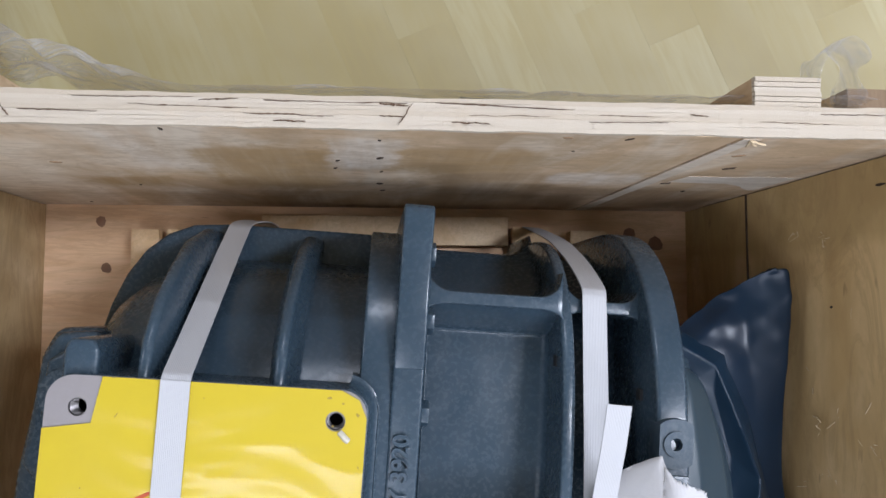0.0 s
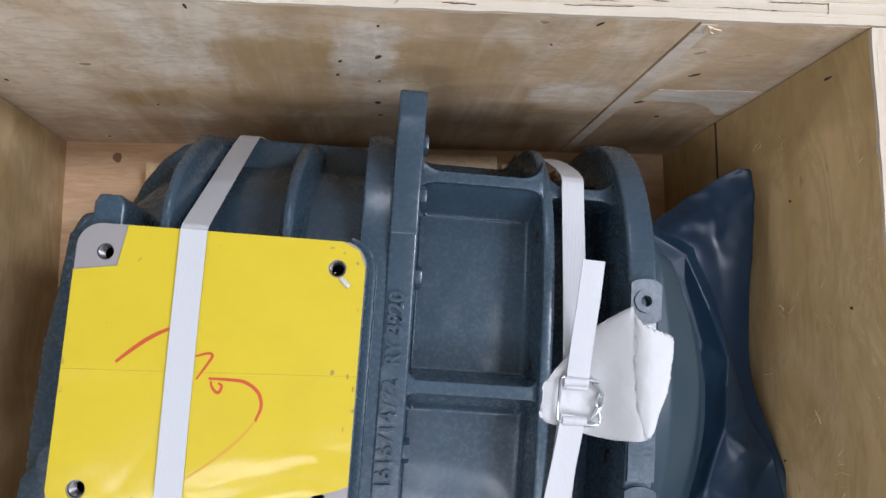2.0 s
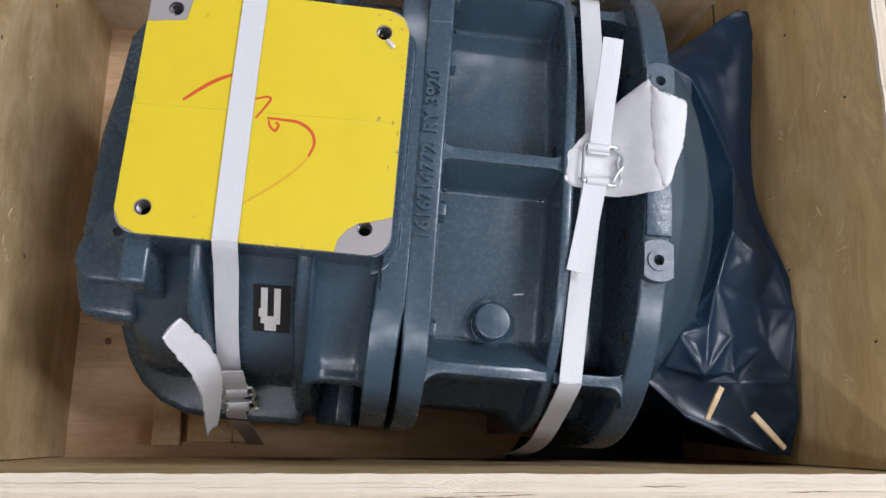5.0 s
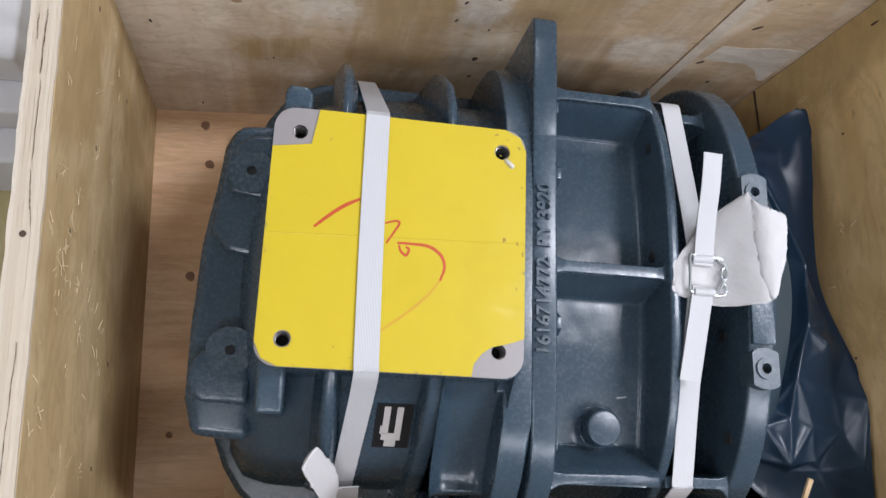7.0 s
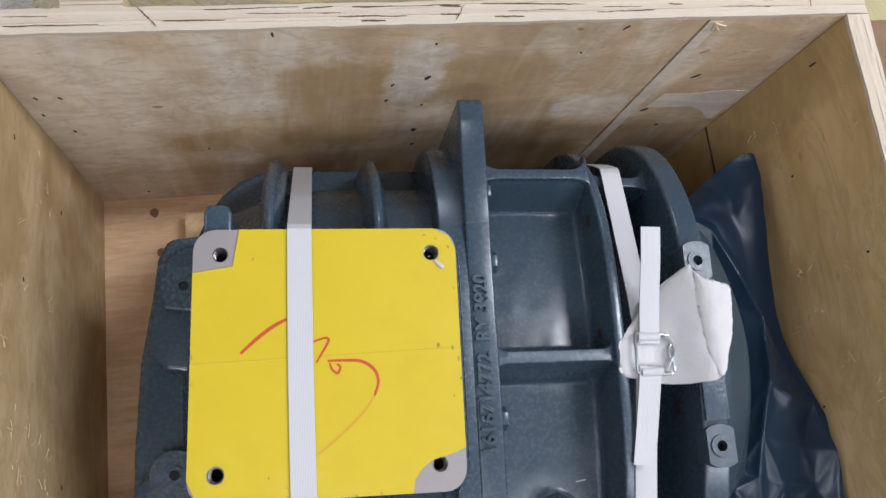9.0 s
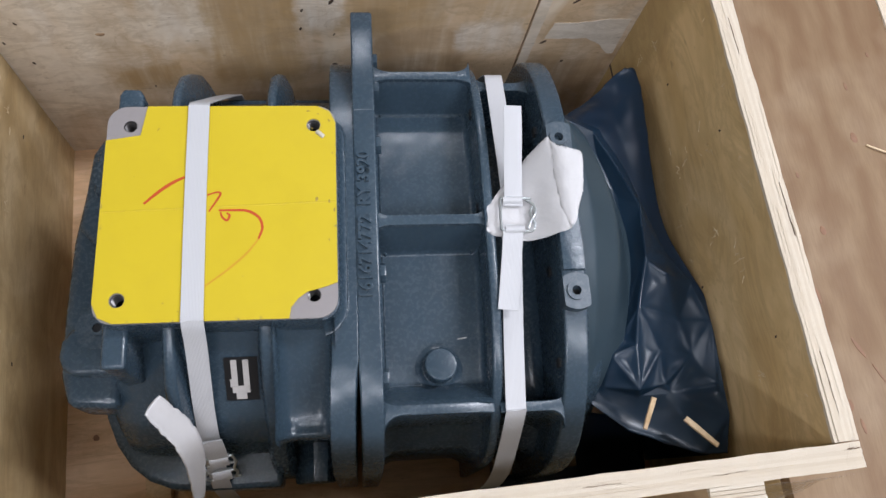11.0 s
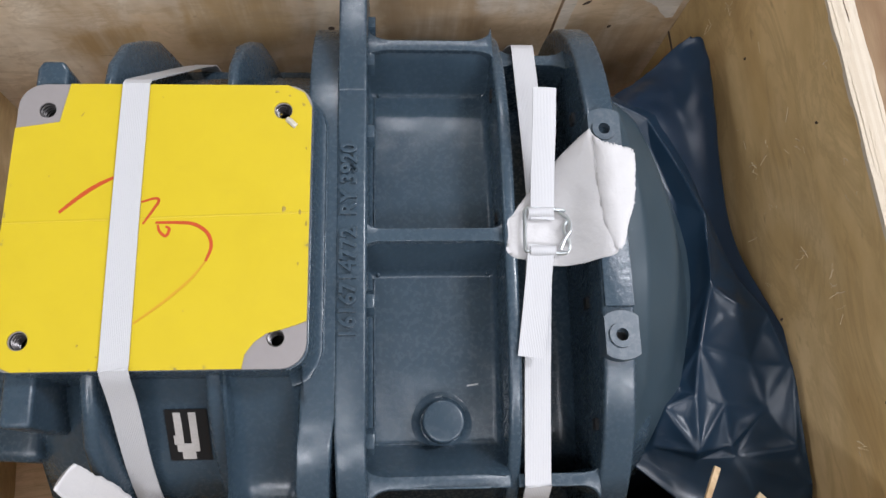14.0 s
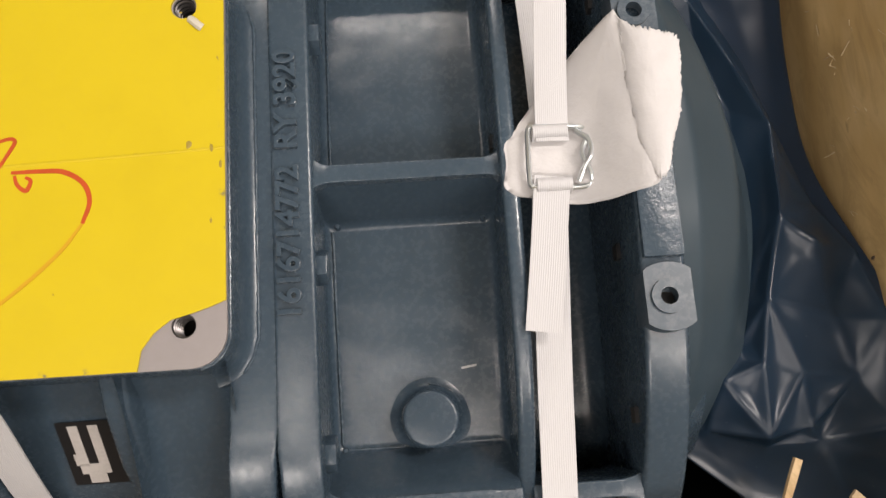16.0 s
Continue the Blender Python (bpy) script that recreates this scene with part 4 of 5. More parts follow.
web(-0.166, 0.009, -0.0640, 0.235, 0.293, -1, 0.015, (0, 1))
# pockets between the webs, with cast fillets all round
def pocket(u0, u1, v0, v1, z_mid, slope0, slope1, left=0.0055, right=0.0060, tight=0.0032, deep=0.042):
    """A sunk floor, bowed across v: low side walls slope down to it over slope0 and slope1, fillets run up to both rings."""
    def fillet(d, r):
        return 0.0 if d >= r else r - math.sqrt(max(0.0, r * r - (r - d) ** 2))

    def side(d, slope):
        if d >= slope + tight:
            return 0.0
        run = deep / slope
        if d <= slope - tight * 0.4:
            return (slope - d) * run
        t = (slope + tight - d) / (1.4 * tight)
        return 0.4 * tight * run * t ** 2.2
    us = steps_between(u0, u1, (u0 + 0.004, u1 - 0.004))
    vs = steps_between(v0, v1, (v0 + slope0, v1 - slope1), 60)
    rows = []
    for u in us:
        row = []
        for v in vs:
            walls = (1.3 * fillet(u - u0, left), 1.6 * fillet(u1 - u, right), side(v - v0, slope0), side(v1 - v, slope1))
            rise = sum(w ** 3 for w in walls) ** (1 / 3)
            z = z_mid - 0.67 * v * v + min(rise, 0.040) + 0.0004 * noise.noise((u * 60, v * 60, 3))
            row.append((u, v, z))
        rows.append(row)
    bm = bmesh.new()
    quads(bm, rows)
    return cast("pocket", bm, angle=60)


def floor_at(v, lift=0.0):
    return -0.0787 - 0.67 * v * v + lift


pocket(0.1320, 0.2280, 0.0045, 0.1560, -0.0787, 0.006, 0.0190)
pocket(0.1320, 0.2280, -0.1620, -0.0045, -0.0787, 0.0230, 0.0120)
bead([(0.139, 0.1368, floor_at(0.137, 0.0008)), (0.222, 0.1368, floor_at(0.137, 0.0008))], 0.0009, 2.0)
bead([(0.139, -0.0167, floor_at(-0.017, 0.0006)), (0.221, -0.0167, floor_at(-0.017, 0.0006))], 0.0008, 3.0)
bead([(0.138, -0.139, floor_at(-0.139, 0.0008)), (0.170, -0.139, floor_at(-0.139, 0.0008))], 0.0008, 4.0)
for bu, bv in ((0.1400, 0.1365), (0.2220, 0.1368), (0.1395, -0.0170), (0.2210, -0.0165), (0.1380, -0.139)):
    cast("paint_drop", disc(bu, bv, 0.0026, floor_at(bv, -0.002), floor_at(bv, 0.0032), 14, r1=0.0012), bevel=0.0006)
for v0, v1, seed in ((0.012, 0.135, 5.0), (-0.137, -0.020, 6.0)):
    bead([(0.1368, v, floor_at(v, 0.0012)) for v in (v0, v0 + (v1 - v0) * 0.33, v0 + (v1 - v0) * 0.67, v1)], 0.0008, seed)
rib_ring = cast("rib_ring", prism(arch(0.212, -0.026, -0.20, 0.003, 2.8, 40), 0, 0.2275, 0.2365), bevel=0.003, seg=3)
end_ring = cast("end_ring", prism(arch(0.222, -0.0165, -0.20, 0.005, 2.5, 48), 0, 0.2905, 0.3125), bevel=0.003, seg=3)
for lv in (0.0725, -0.0755):
    lug = cast("mounting_pad", pierced([(0.3015 + max(-0.0115, min(0.0115, 0.0185 * math.cos(k * math.pi / 18))), lv + 0.0165 * math.sin(k * math.pi / 18)) for k in range(36)], [(0.301, lv, 0.0045)], -0.035, -0.0158), end_ring, M_PAINT_SMOOTH, bevel=0.0)
    cast("washer", pierced([(0.301 + 0.0085 * math.cos(k * math.pi / 12), lv + 0.0085 * math.sin(k * math.pi / 12)) for k in range(24)], [(0.301, lv, 0.0042)], -0.0168, -0.0142), end_ring, M_PAINT_SMOOTH)
    cast("bolt_hole", disc(0.301, lv, 0.0044, -0.030, -0.022), end_ring, M_HOLE)
cast("rough_band", box(0.2915, 0.3115, -0.056, 0.052, -0.03, -0.0155), end_ring, M_PAINT_ROUGH, bevel=0.001)
cast("boss", disc(0.185, -0.125, 0.0155, -0.15, -0.0665, 32, r1=0.0148), bevel=0.0022, seg=3)
rows = []
for g, h in ((0.0125, -0.0020), (0.0070, -0.0001), (0.0035, 0.0008), (0.0014, 0.0025), (0.0003, 0.0050)):
    rows.append([(0.185 + (0.0152 + g) * math.cos(2 * math.pi * k / 40), -0.125 + (0.0152 + g) * math.sin(2 * math.pi * k / 40), floor_at(-0.125 + (0.0152 + g) * math.sin(2 * math.pi * k / 40), h)) for k in range(40)])
cast("boss_foot", loft(rows), angle=60)
bead([(0.185 + 0.0185 * math.cos(radians(a)), -0.125 + 0.0185 * math.sin(radians(a)), floor_at(-0.125 + 0.0185 * math.sin(radians(a)), 0.0010)) for a in range(20, 100, 10)], 0.0007, 7.0)
for dv, du in ((-0.045, 0.2895), (0.10, 0.2895), (-0.13, 0.2895), (0.02, 0.2275), (0.12, 0.2275)):
    cast("slot", box(du - 0.0012, du + 0.001, dv - 0.004, dv + 0.004, -0.062, -0.054), material=M_HOLE)

cast("panel", prism([(-0.095, -0.034), (-0.115, -0.0545), (-0.147, -0.0835), (-0.170, -0.120), (-0.181, -0.160), (-0.184, -0.19), (-0.09, -0.19)], 0, -0.041, 0.034), bevel=0.004, seg=3)
# maker's label, turned to the near side
lab = [(-0.115, -0.053), (-0.147, -0.082), (-0.147, -0.095), (-0.115, -0.075)]
plate = cast("label_plate", prism(lab, 0, -0.0025, 0.0255), material=M_BLACK, label="black sticker with unreadable silver print")


def on_label(u0, u1, s0, s1):
    d = Vector((0, -0.032, -0.029))
    n = Vector((0, -0.029, 0.032)).normalized()
    o = Vector((0, -0.115, -0.053))
    rows = []
    for h in (-0.0002, 0.0003):
        rows.append([Vector((u, 0, 0)) + o + d * s + n * h for u, s in ((u0, s0), (u1, s0), (u1, s1), (u0, s1))])
    return loft(rows)


for u0, u1, s0, s1 in ((0.003, 0.008, 0.06, 0.68), (0.013, 0.018, 0.06, 0.66), (0.003, 0.018, 0.66, 0.82), (0.006, 0.015, 0.82, 0.97), (0.0015, 0.003, 0.5, 0.68)):
    cast("print_bar", on_label(u0, u1, s0, s1), plate, M_SILVER)

# shaft cover under the film
cast("shaft_cover", loft([[(0.311 + d, v * s, -0.20 + (z + 0.20) * s) for v, z in arch(0.19, -0.05, -0.20, 0, 2.3, foot=-0.28)] for d, s in ((0, 1.0), (0.03, 0.9), (0.045, 0.7))]))


# ---- yellow cover sheet with its marker strokes ----
def placed(name, bm, material, label, category, bevel=0.0, **more):
    ob = part(name, bm, material, None, "", bevel, **more)
    ob.matrix_world = SET
    return tagged(ob, label, category)


SHEET = [(0.080, 0.0965), (-0.064, 0.0965), (-0.0685, 0.0685), (-0.0965, 0.064), (-0.0965, -0.080), (-0.091, -0.0915), (-0.080, -0.0965), (0.0575, -0.0965),
         (0.059, -0.0875), (0.0645, -0.080), (0.072, -0.0745), (0.082, -0.072), (0.090, -0.0695), (0.0965, -0.067), (0.0965, 0.080), (0.0915, 0.091)]
sheet = placed("cover_sheet", pierced(SHEET, [(x, y, 0.0062) for x, y, _ in HOLES if x * y > 0], 0.0001, 0.0012), M_YELLOW, "glossy yellow protective sheet over the port, corners torn away", "cover sheet")


part("glue_bead", wire(smooth_path([(0.0805, 0.0710, 0.0008), (0.0822, 0.0695, 0.0014), (0.0845, 0.0672, 0.0014), (0.0862, 0.0660, 0.0008)], 3), 0.0021, 8), M_GLUE, sheet, "small pale bead of glue")


def stroke(pts, width, material):
    path = smooth_path([(x, y, 0.0) for x, y in pts], 8)
    rows = []
    for k, p in enumerate(path):
        d = (path[min(k + 1, len(path) - 1)] - path[max(k - 1, 0)]).normalized()
        s = Vector((-d.y, d.x, 0)) * width * (0.35 + 0.3 * math.sin(math.pi * (0.1 + 0.8 * k / len(path))))
        rows.append([p + s + Vector((0, 0, 0.0011)), p + s + Vector((0, 0, 0.00145)), p - s + Vector((0, 0, 0.00145)), p - s + Vector((0, 0, 0.0011))])
    return part("marker_stroke", loft(rows), material, sheet)


stroke([(-0.062, 0.005), (-0.050, 0.016), (-0.040, 0.0235), (-0.030, 0.029)], 0.0021, M_RED)
stroke([(-0.011, 0.012), (-0.003, 0.0145), (0.000, 0.013), (-0.003, 0.007), (-0.009, -0.003)], 0.0014, M_RED)
stroke([(0.0005, -0.0035), (0.002, -0.008), (0.006, -0.011), (0.008, -0.0065), (0.0055, -0.0045)], 0.0015, M_RED)
stroke([(-0.001, -0.002), (0.012, -0.002), (0.023, -0.003), (0.032, -0.009), (0.035, -0.018), (0.032, -0.028)], 0.0018, M_RED)
stroke([(0.032, -0.028), (0.023, -0.040), (0.008, -0.054), (-0.010, -0.068)], 0.0014, M_REDFAINT)


def smudge(x, y, w, h, turn):
    rnd = random.Random(int(1e4 * (x + 2 * y)) + 900)
    ring = []
    for k in range(16):
        a = 2 * math.pi * k / 16
        r = rnd.uniform(0.55, 1.0)
        ring.append((w * r * math.cos(a), h * r * math.sin(a)))
    bm = loft([[(p, q, 0.0) for p, q in ring], [(0.7 * p, 0.7 * q, 0.0003) for p, q in ring]])
    bm.transform(Matrix.Translation((x, y, 0.0011)) @ pose(0, 0, 0, 0, 0, turn))
    return part("smudge", bm, M_SMUDGE, sheet)


for x, y, w, h, turn in ((0.080, 0.007, 0.0016, 0.0032, 0), (0.0905, 0.005, 0.0012, 0.0028, 10), (-0.054, 0.074, 0.0022, 0.0006, 55), (-0.042, -0.081, 0.0009, 0.0012, 0), (-0.003, 0.087, 0.0006, 0.0006, 0), (0.091, 0.082, 0.0014, 0.0022, 40), (0.090, -0.030, 0.0007, 0.0020, 0), (-0.071, 0.030, 0.0005, 0.0009, 0), (0.073, 0.0915, 0.0024, 0.0011, 10), (0.0815, 0.0885, 0.0013, 0.0010, 0), (0.0945, -0.003, 0.0008, 0.0030, 0), (0.0935, 0.050, 0.0006, 0.0016, 20), (0.0760, 0.0745, 0.0010, 0.0007, 0), (-0.030, -0.088, 0.0010, 0.0005, 0), (0.020, -0.060, 0.0005, 0.0006, 0)):
    smudge(x, y, w, h, turn)


# ---- straps, buckles and pads ----
def wire_buckle(parent, centre, du, dv, turn=0.0, tilt=0.0):
    """A bent wire buckle: a ring with a crossed side."""
    r = 0.0013
    m = Matrix.Translation(centre) @ pose(0, 0, 0, tilt, 0, turn)
    loop = [(-du, -dv, 0), (-du * 1.04, 0, 0.0012), (-du, dv, 0), (-du * 0.7, dv * 1.1, 0.0006), (du * 0.75, dv * 1.08, 0.0004), (du, dv * 0.8, 0.0016), (du * 0.72, 0.1 * dv, 0.0026), (du * 1.02, -dv * 0.7, 0.002), (du * 0.8, -dv * 1.08, 0), (-du * 0.75, -dv * 1.08, 0)]
    path = smooth_path([m @ Vector(p) for p in loop + loop[:1]], 5)[:-1]
    part("buckle", wire(path, r, 8, True), M_STEEL, parent, "bent galvanised wire buckle")
    second = [(du * 0.55, dv * 0.95, 0.001), (du * 0.95, dv * 0.55, 0.003), (du * 1.0, 0, 0.0034), (du * 0.78, -dv * 0.4, 0.003), (du * 0.6, -dv * 0.9, 0.001)]
    part("buckle", wire(smooth_path([m @ Vector(p) for p in second], 5), r, 8), M_STEEL, parent, "bent galvanised wire buckle")


W_STRAP = 0.0178
strap = placed("strap", ribbon([(-0.018, 0.226, -0.338), (-0.019, 0.224, -0.27), (-0.020, 0.213, -0.185), (-0.0205, 0.200, -0.157), (-0.0205, 0.175, -0.1165), (-0.0205, 0.150, -0.0775), (-0.0205, 0.125, -0.0385), (-0.0205, 0.106, -0.009), (-0.0205, 0.0978, 0.0016), (-0.0205, 0.085, 0.0028), (-0.020, 0.0, 0.0026),
                                (-0.0185, -0.085, 0.0028), (-0.0180, -0.0985, 0.0020), (-0.0185, -0.115, -0.022), (-0.0215, -0.156, -0.082), (-0.0225, -0.188, -0.140), (-0.0210, -0.2135, -0.185), (-0.0205, -0.2235, -0.25), (-0.020, -0.238, -0.338)], W_STRAP, 0.001, bow=0.0001),
               M_STRAP, "white woven polyester strap over the yellow sheet", "strap")
BAR, DOWN, OUT = Vector((0.98, 0.12, 0.15)), Vector((0.0, -0.45, -0.89)), Vector((0.0, -0.89, 0.45))


def on_strap(x, along, out):
    return Vector((-0.0165, -0.1985, -0.1475)) + BAR * x + DOWN * along + OUT * out


for along, over in ((-0.0180, 0.0), (-0.0065, 0.0030), (0.0065, 0.0), (0.0180, 0.0035)):
    part("buckle_bar", wire([on_strap(-0.0120, along, 0.0), on_strap(0.0, along, 0.0), on_strap(0.0130 + over, along, 0.0)], 0.0013, 8), M_STEEL, strap, "bent galvanised wire buckle")
for side in (-1, 1):
    bow = 0.0050 if side < 0 else 0.0015
    part("buckle", wire(smooth_path([on_strap(side * 0.0120, -0.018, 0.0), on_strap(side * (0.0130 + bow), -0.009, 0.001), on_strap(side * 0.0125, 0.0, 0.0025), on_strap(side * (0.0130 + bow), 0.009, 0.001), on_strap(side * 0.0120, 0.018, 0.0)], 5), 0.0013, 8), M_STEEL, strap, "bent galvanised wire buckle")
for at in (-0.0122, 0.0122):
    part("strap_loop", ribbon([on_strap(0, at + 0.0058, -0.003), on_strap(0, at + 0.0058, 0.0012), on_strap(0, at + 0.003, 0.0030), on_strap(0, at - 0.003, 0.0030), on_strap(0, at - 0.0058, 0.0012), on_strap(0, at - 0.0058, -0.003)], W_STRAP * 0.98, 0.001, side=tuple(BAR), steps=4), M_STRAP, strap)
part("loose_end", ribbon([on_strap(0.000, -0.018, 0.001), on_strap(-0.0005, -0.027, 0.0015), on_strap(-0.001, -0.038, 0.0018), on_strap(-0.002, -0.049, 0.002)], W_STRAP, 0.001, side=tuple(BAR), bow=0.0002), M_STRAP, strap)
part("loose_end", ribbon([on_strap(-0.006, -0.0455, 0.0026), on_strap(-0.011, -0.0455, 0.003), on_strap(-0.0155, -0.046, 0.0034)], 0.0065, 0.0009, side=tuple(DOWN), steps=4), M_STRAP, strap)

strap2 = placed("strap", ribbon([(0.257, 0.246, -0.338), (0.2565, 0.234, -0.27), (0.256, 0.220, -0.20), (0.256, 0.204, -0.145), (0.256, 0.187, -0.100), (0.256, 0.176, -0.077), (0.256, 0.1705, -0.0705), (0.2558, 0.160, -0.067), (0.2555, 0.12, -0.056), (0.255, 0.06, -0.040), (0.2540, 0.018, -0.029), (0.2525, -0.002, -0.0255), (0.2510, -0.022, -0.0275),
                                 (0.2497, -0.06, -0.036), (0.2483, -0.11, -0.047), (0.2475, -0.164, -0.0590), (0.2475, -0.172, -0.0625), (0.2465, -0.195, -0.105), (0.2455, -0.217, -0.160), (0.245, -0.228, -0.25), (0.245, -0.229, -0.338)], W_STRAP, 0.001, bow=0.0001),
                M_STRAP, "white woven polyester strap round the bell housing", "strap")
wire_buckle(strap2, (0.2562, -0.0025, -0.0190), 0.0150, 0.0142, -3)
part("loose_end", ribbon([(0.2535, 0.006, -0.0195), (0.2540, 0.022, -0.0175), (0.2550, 0.045, -0.013), (0.2562, 0.07, -0.0065), (0.2572, 0.0975, -0.0015)], W_STRAP * 0.92, 0.001, bow=0.0003), M_STRAP, strap2)
part("loose_end", ribbon([(0.2515, -0.0125, -0.0180), (0.2500, -0.026, -0.0200), (0.2465, -0.055, -0.0245), (0.2420, -0.0875, -0.0290)], W_STRAP, 0.001, bow=0.0003), M_STRAP, strap2)
for d in (0.0138, -0.0138):
    part("strap_loop", ribbon([(0.2525, -0.0025 + d - 0.0042, -0.0215), (0.2525, -0.0025 + d - 0.002, -0.0172), (0.2525, -0.0025 + d + 0.002, -0.0172), (0.2525, -0.0025 + d + 0.0042, -0.0215)], W_STRAP * 0.98, 0.001, steps=4), M_STRAP, strap2)


def cushion(outline, z_of, thick, n=14, seed=1, rag=0.0, steps=6):
    """A soft flat pad inside an outline, thinner at its edge."""
    bm = bmesh.new()
    c = Vector((sum(p[0] for p in outline) / len(outline), sum(p[1] for p in outline) / len(outline), 0))
    path = smooth_path([(*p, 0) for p in outline + outline[:1]], steps)[:-1]
    rows = []
    for side in (1, -1):
        steps = range(n + 1) if side == 1 else range(n, -1, -1)
        for k in steps:
            s = (k / n) ** 0.8
            row = []
            for j, p in enumerate(path):
                edge = 1 + 0.012 * noise.noise((j * 0.9, seed, 0)) * s + rag * noise.noise((j * 1.37, seed, 5)) * s ** 8
                q = c + (p - c) * max(s, 0.01) * edge
                h = 0.5 * thick * math.sqrt(max(0.0, 1 - s ** 4))
                row.append((q.x, q.y, z_of(q.x, q.y) + side * h + 0.0009 * noise.noise((q.x * 90, q.y * 90, seed + side))))
            rows.append(row)
    grid = quads(bm, rows, True)
    bm.faces.new(grid[0][::-1])
    bm.faces.new(grid[-1])
    bmesh.ops.remove_doubles(bm, verts=bm.verts, dist=0.00002)
    return bm


def pad_height(u, v):
    t = min(1.0, max(0.0, (u - 0.258) / 0.042))
    return -0.0265 + 0.031 * t * t * (3 - 2 * t)


pad = placed("foam_pad", cushion([(0.287, 0.067), (0.290, 0.056), (0.292, 0.035), (0.294, 0.003), (0.298, -0.023), (0.285, -0.027), (0.272, -0.027), (0.260, -0.025), (0.247, -0.022), (0.230, -0.017), (0.2295, -0.003), (0.230, 0.008), (0.234, 0.012), (0.242, 0.023), (0.264, 0.049), (0.278, 0.061)],
                                 pad_height, 0.0065, seed=3), M_FOAM, "folded white foam cloth tucked under the strap buckle", "foam pad", angle=180)
part("fold", cushion([(0.288, 0.060), (0.288, 0.041), (0.288, 0.023), (0.2895, 0.005), (0.292, -0.012), (0.297, -0.024), (0.302, -0.018), (0.3055, -0.005), (0.3105, 0.009), (0.3135, 0.032), (0.3132, 0.046), (0.305, 0.050), (0.295, 0.053)],
                     lambda u, v: pad_height(u, v) + 0.0022, 0.0042, seed=8, rag=0.09, steps=14), M_FOAM, pad, angle=180)
tail_pts = [(-0.0515, -0.157, -0.026), (-0.045, -0.165, -0.043), (-0.037, -0.174, -0.066), (-0.0325, -0.186, -0.090), (-0.0325, -0.198, -0.114), (-0.0350, -0.213, -0.142), (-0.0385, -0.227, -0.170)]
placed("foam_pad", ribbon(tail_pts, 0.0225, 0.0018, (0.45, 0.89, -0.1), 9, 0.0022, taper=lambda t: 0.78 + 0.30 * math.sin(math.pi * min(1.0, t * 0.95 + 0.05)) + 0.03 * math.sin(31 * t) + 0.11 * noise.noise((t * 26, 3, 1)) + 0.05 * noise.noise((t * 70, 1, 4)) - 0.6 * max(0.0, t - 0.7)), M_FOAM, "torn strip of white foam cloth under the strap buckle", "foam pad", angle=180)


# ---- dark film bag over the shaft end ----
# Where creases of the slack front fold meet: along, across and up.
CREASES = ((0.363, 0.122, -0.099), (0.384, 0.078, -0.097), (0.402, 0.036, -0.097), (0.374, 0.130, -0.110), (0.396, 0.084, -0.111), (0.399, -0.022, -0.097), (0.408, 0.020, -0.104), (0.427, -0.012, -0.113), (0.452, -0.043, -0.115), (0.419, -0.038, -0.097), (0.428, -0.081, -0.110),
           (0.386, -0.070, -0.101), (0.372, -0.093, -0.117), (0.381, -0.107, -0.106), (0.404, -0.113, -0.108), (0.405, -0.144, -0.111), (0.379, -0.149, -0.111), (0.349, -0.143, -0.124), (0.459, -0.085, -0.104), (0.458, -0.146, -0.111), (0.468, -0.175, -0.119),
           (0.440, -0.116, -0.118), (0.357, -0.115, -0.110), (0.336, -0.158, -0.131), (0.369, -0.186, -0.126), (0.436, -0.211, -0.122), (0.464, -0.211, -0.126), (0.381, -0.154, -0.120), (0.411, -0.153, -0.116), (0.330, 0.137, -0.095), (0.338, 0.147, -0.109))
VALLEY = ((0.328, 0.126, -0.101), (0.352, 0.112, -0.104), (0.366, 0.100, -0.106), (0.384, 0.052, -0.112), (0.386, -0.010, -0.120), (0.374, -0.068, -0.123), (0.346, -0.123, -0.130))


def pleat(p, turn, length, shift):
    """A zigzag across the film: flat flanks that meet in straight creases."""
    a = radians(turn)
    q = (p.x * math.cos(a) + p.y * math.sin(a)) / length + shift + 0.28 * noise.noise((p.x * 7 + shift, p.y * 7, turn * 0.1))
    return abs(2 * (q - math.floor(q)) - 1) * length


def crease(p):
    """Crossing pleats, flatter where the film hangs from the top corner."""
    slack = min(1.0, max(0.12, (0.03 - p.y) / 0.09))
    return slack * (0.05 * pleat(p, 28, 0.105, 0.3) + 0.045 * pleat(p, -42, 0.082, 0.1))


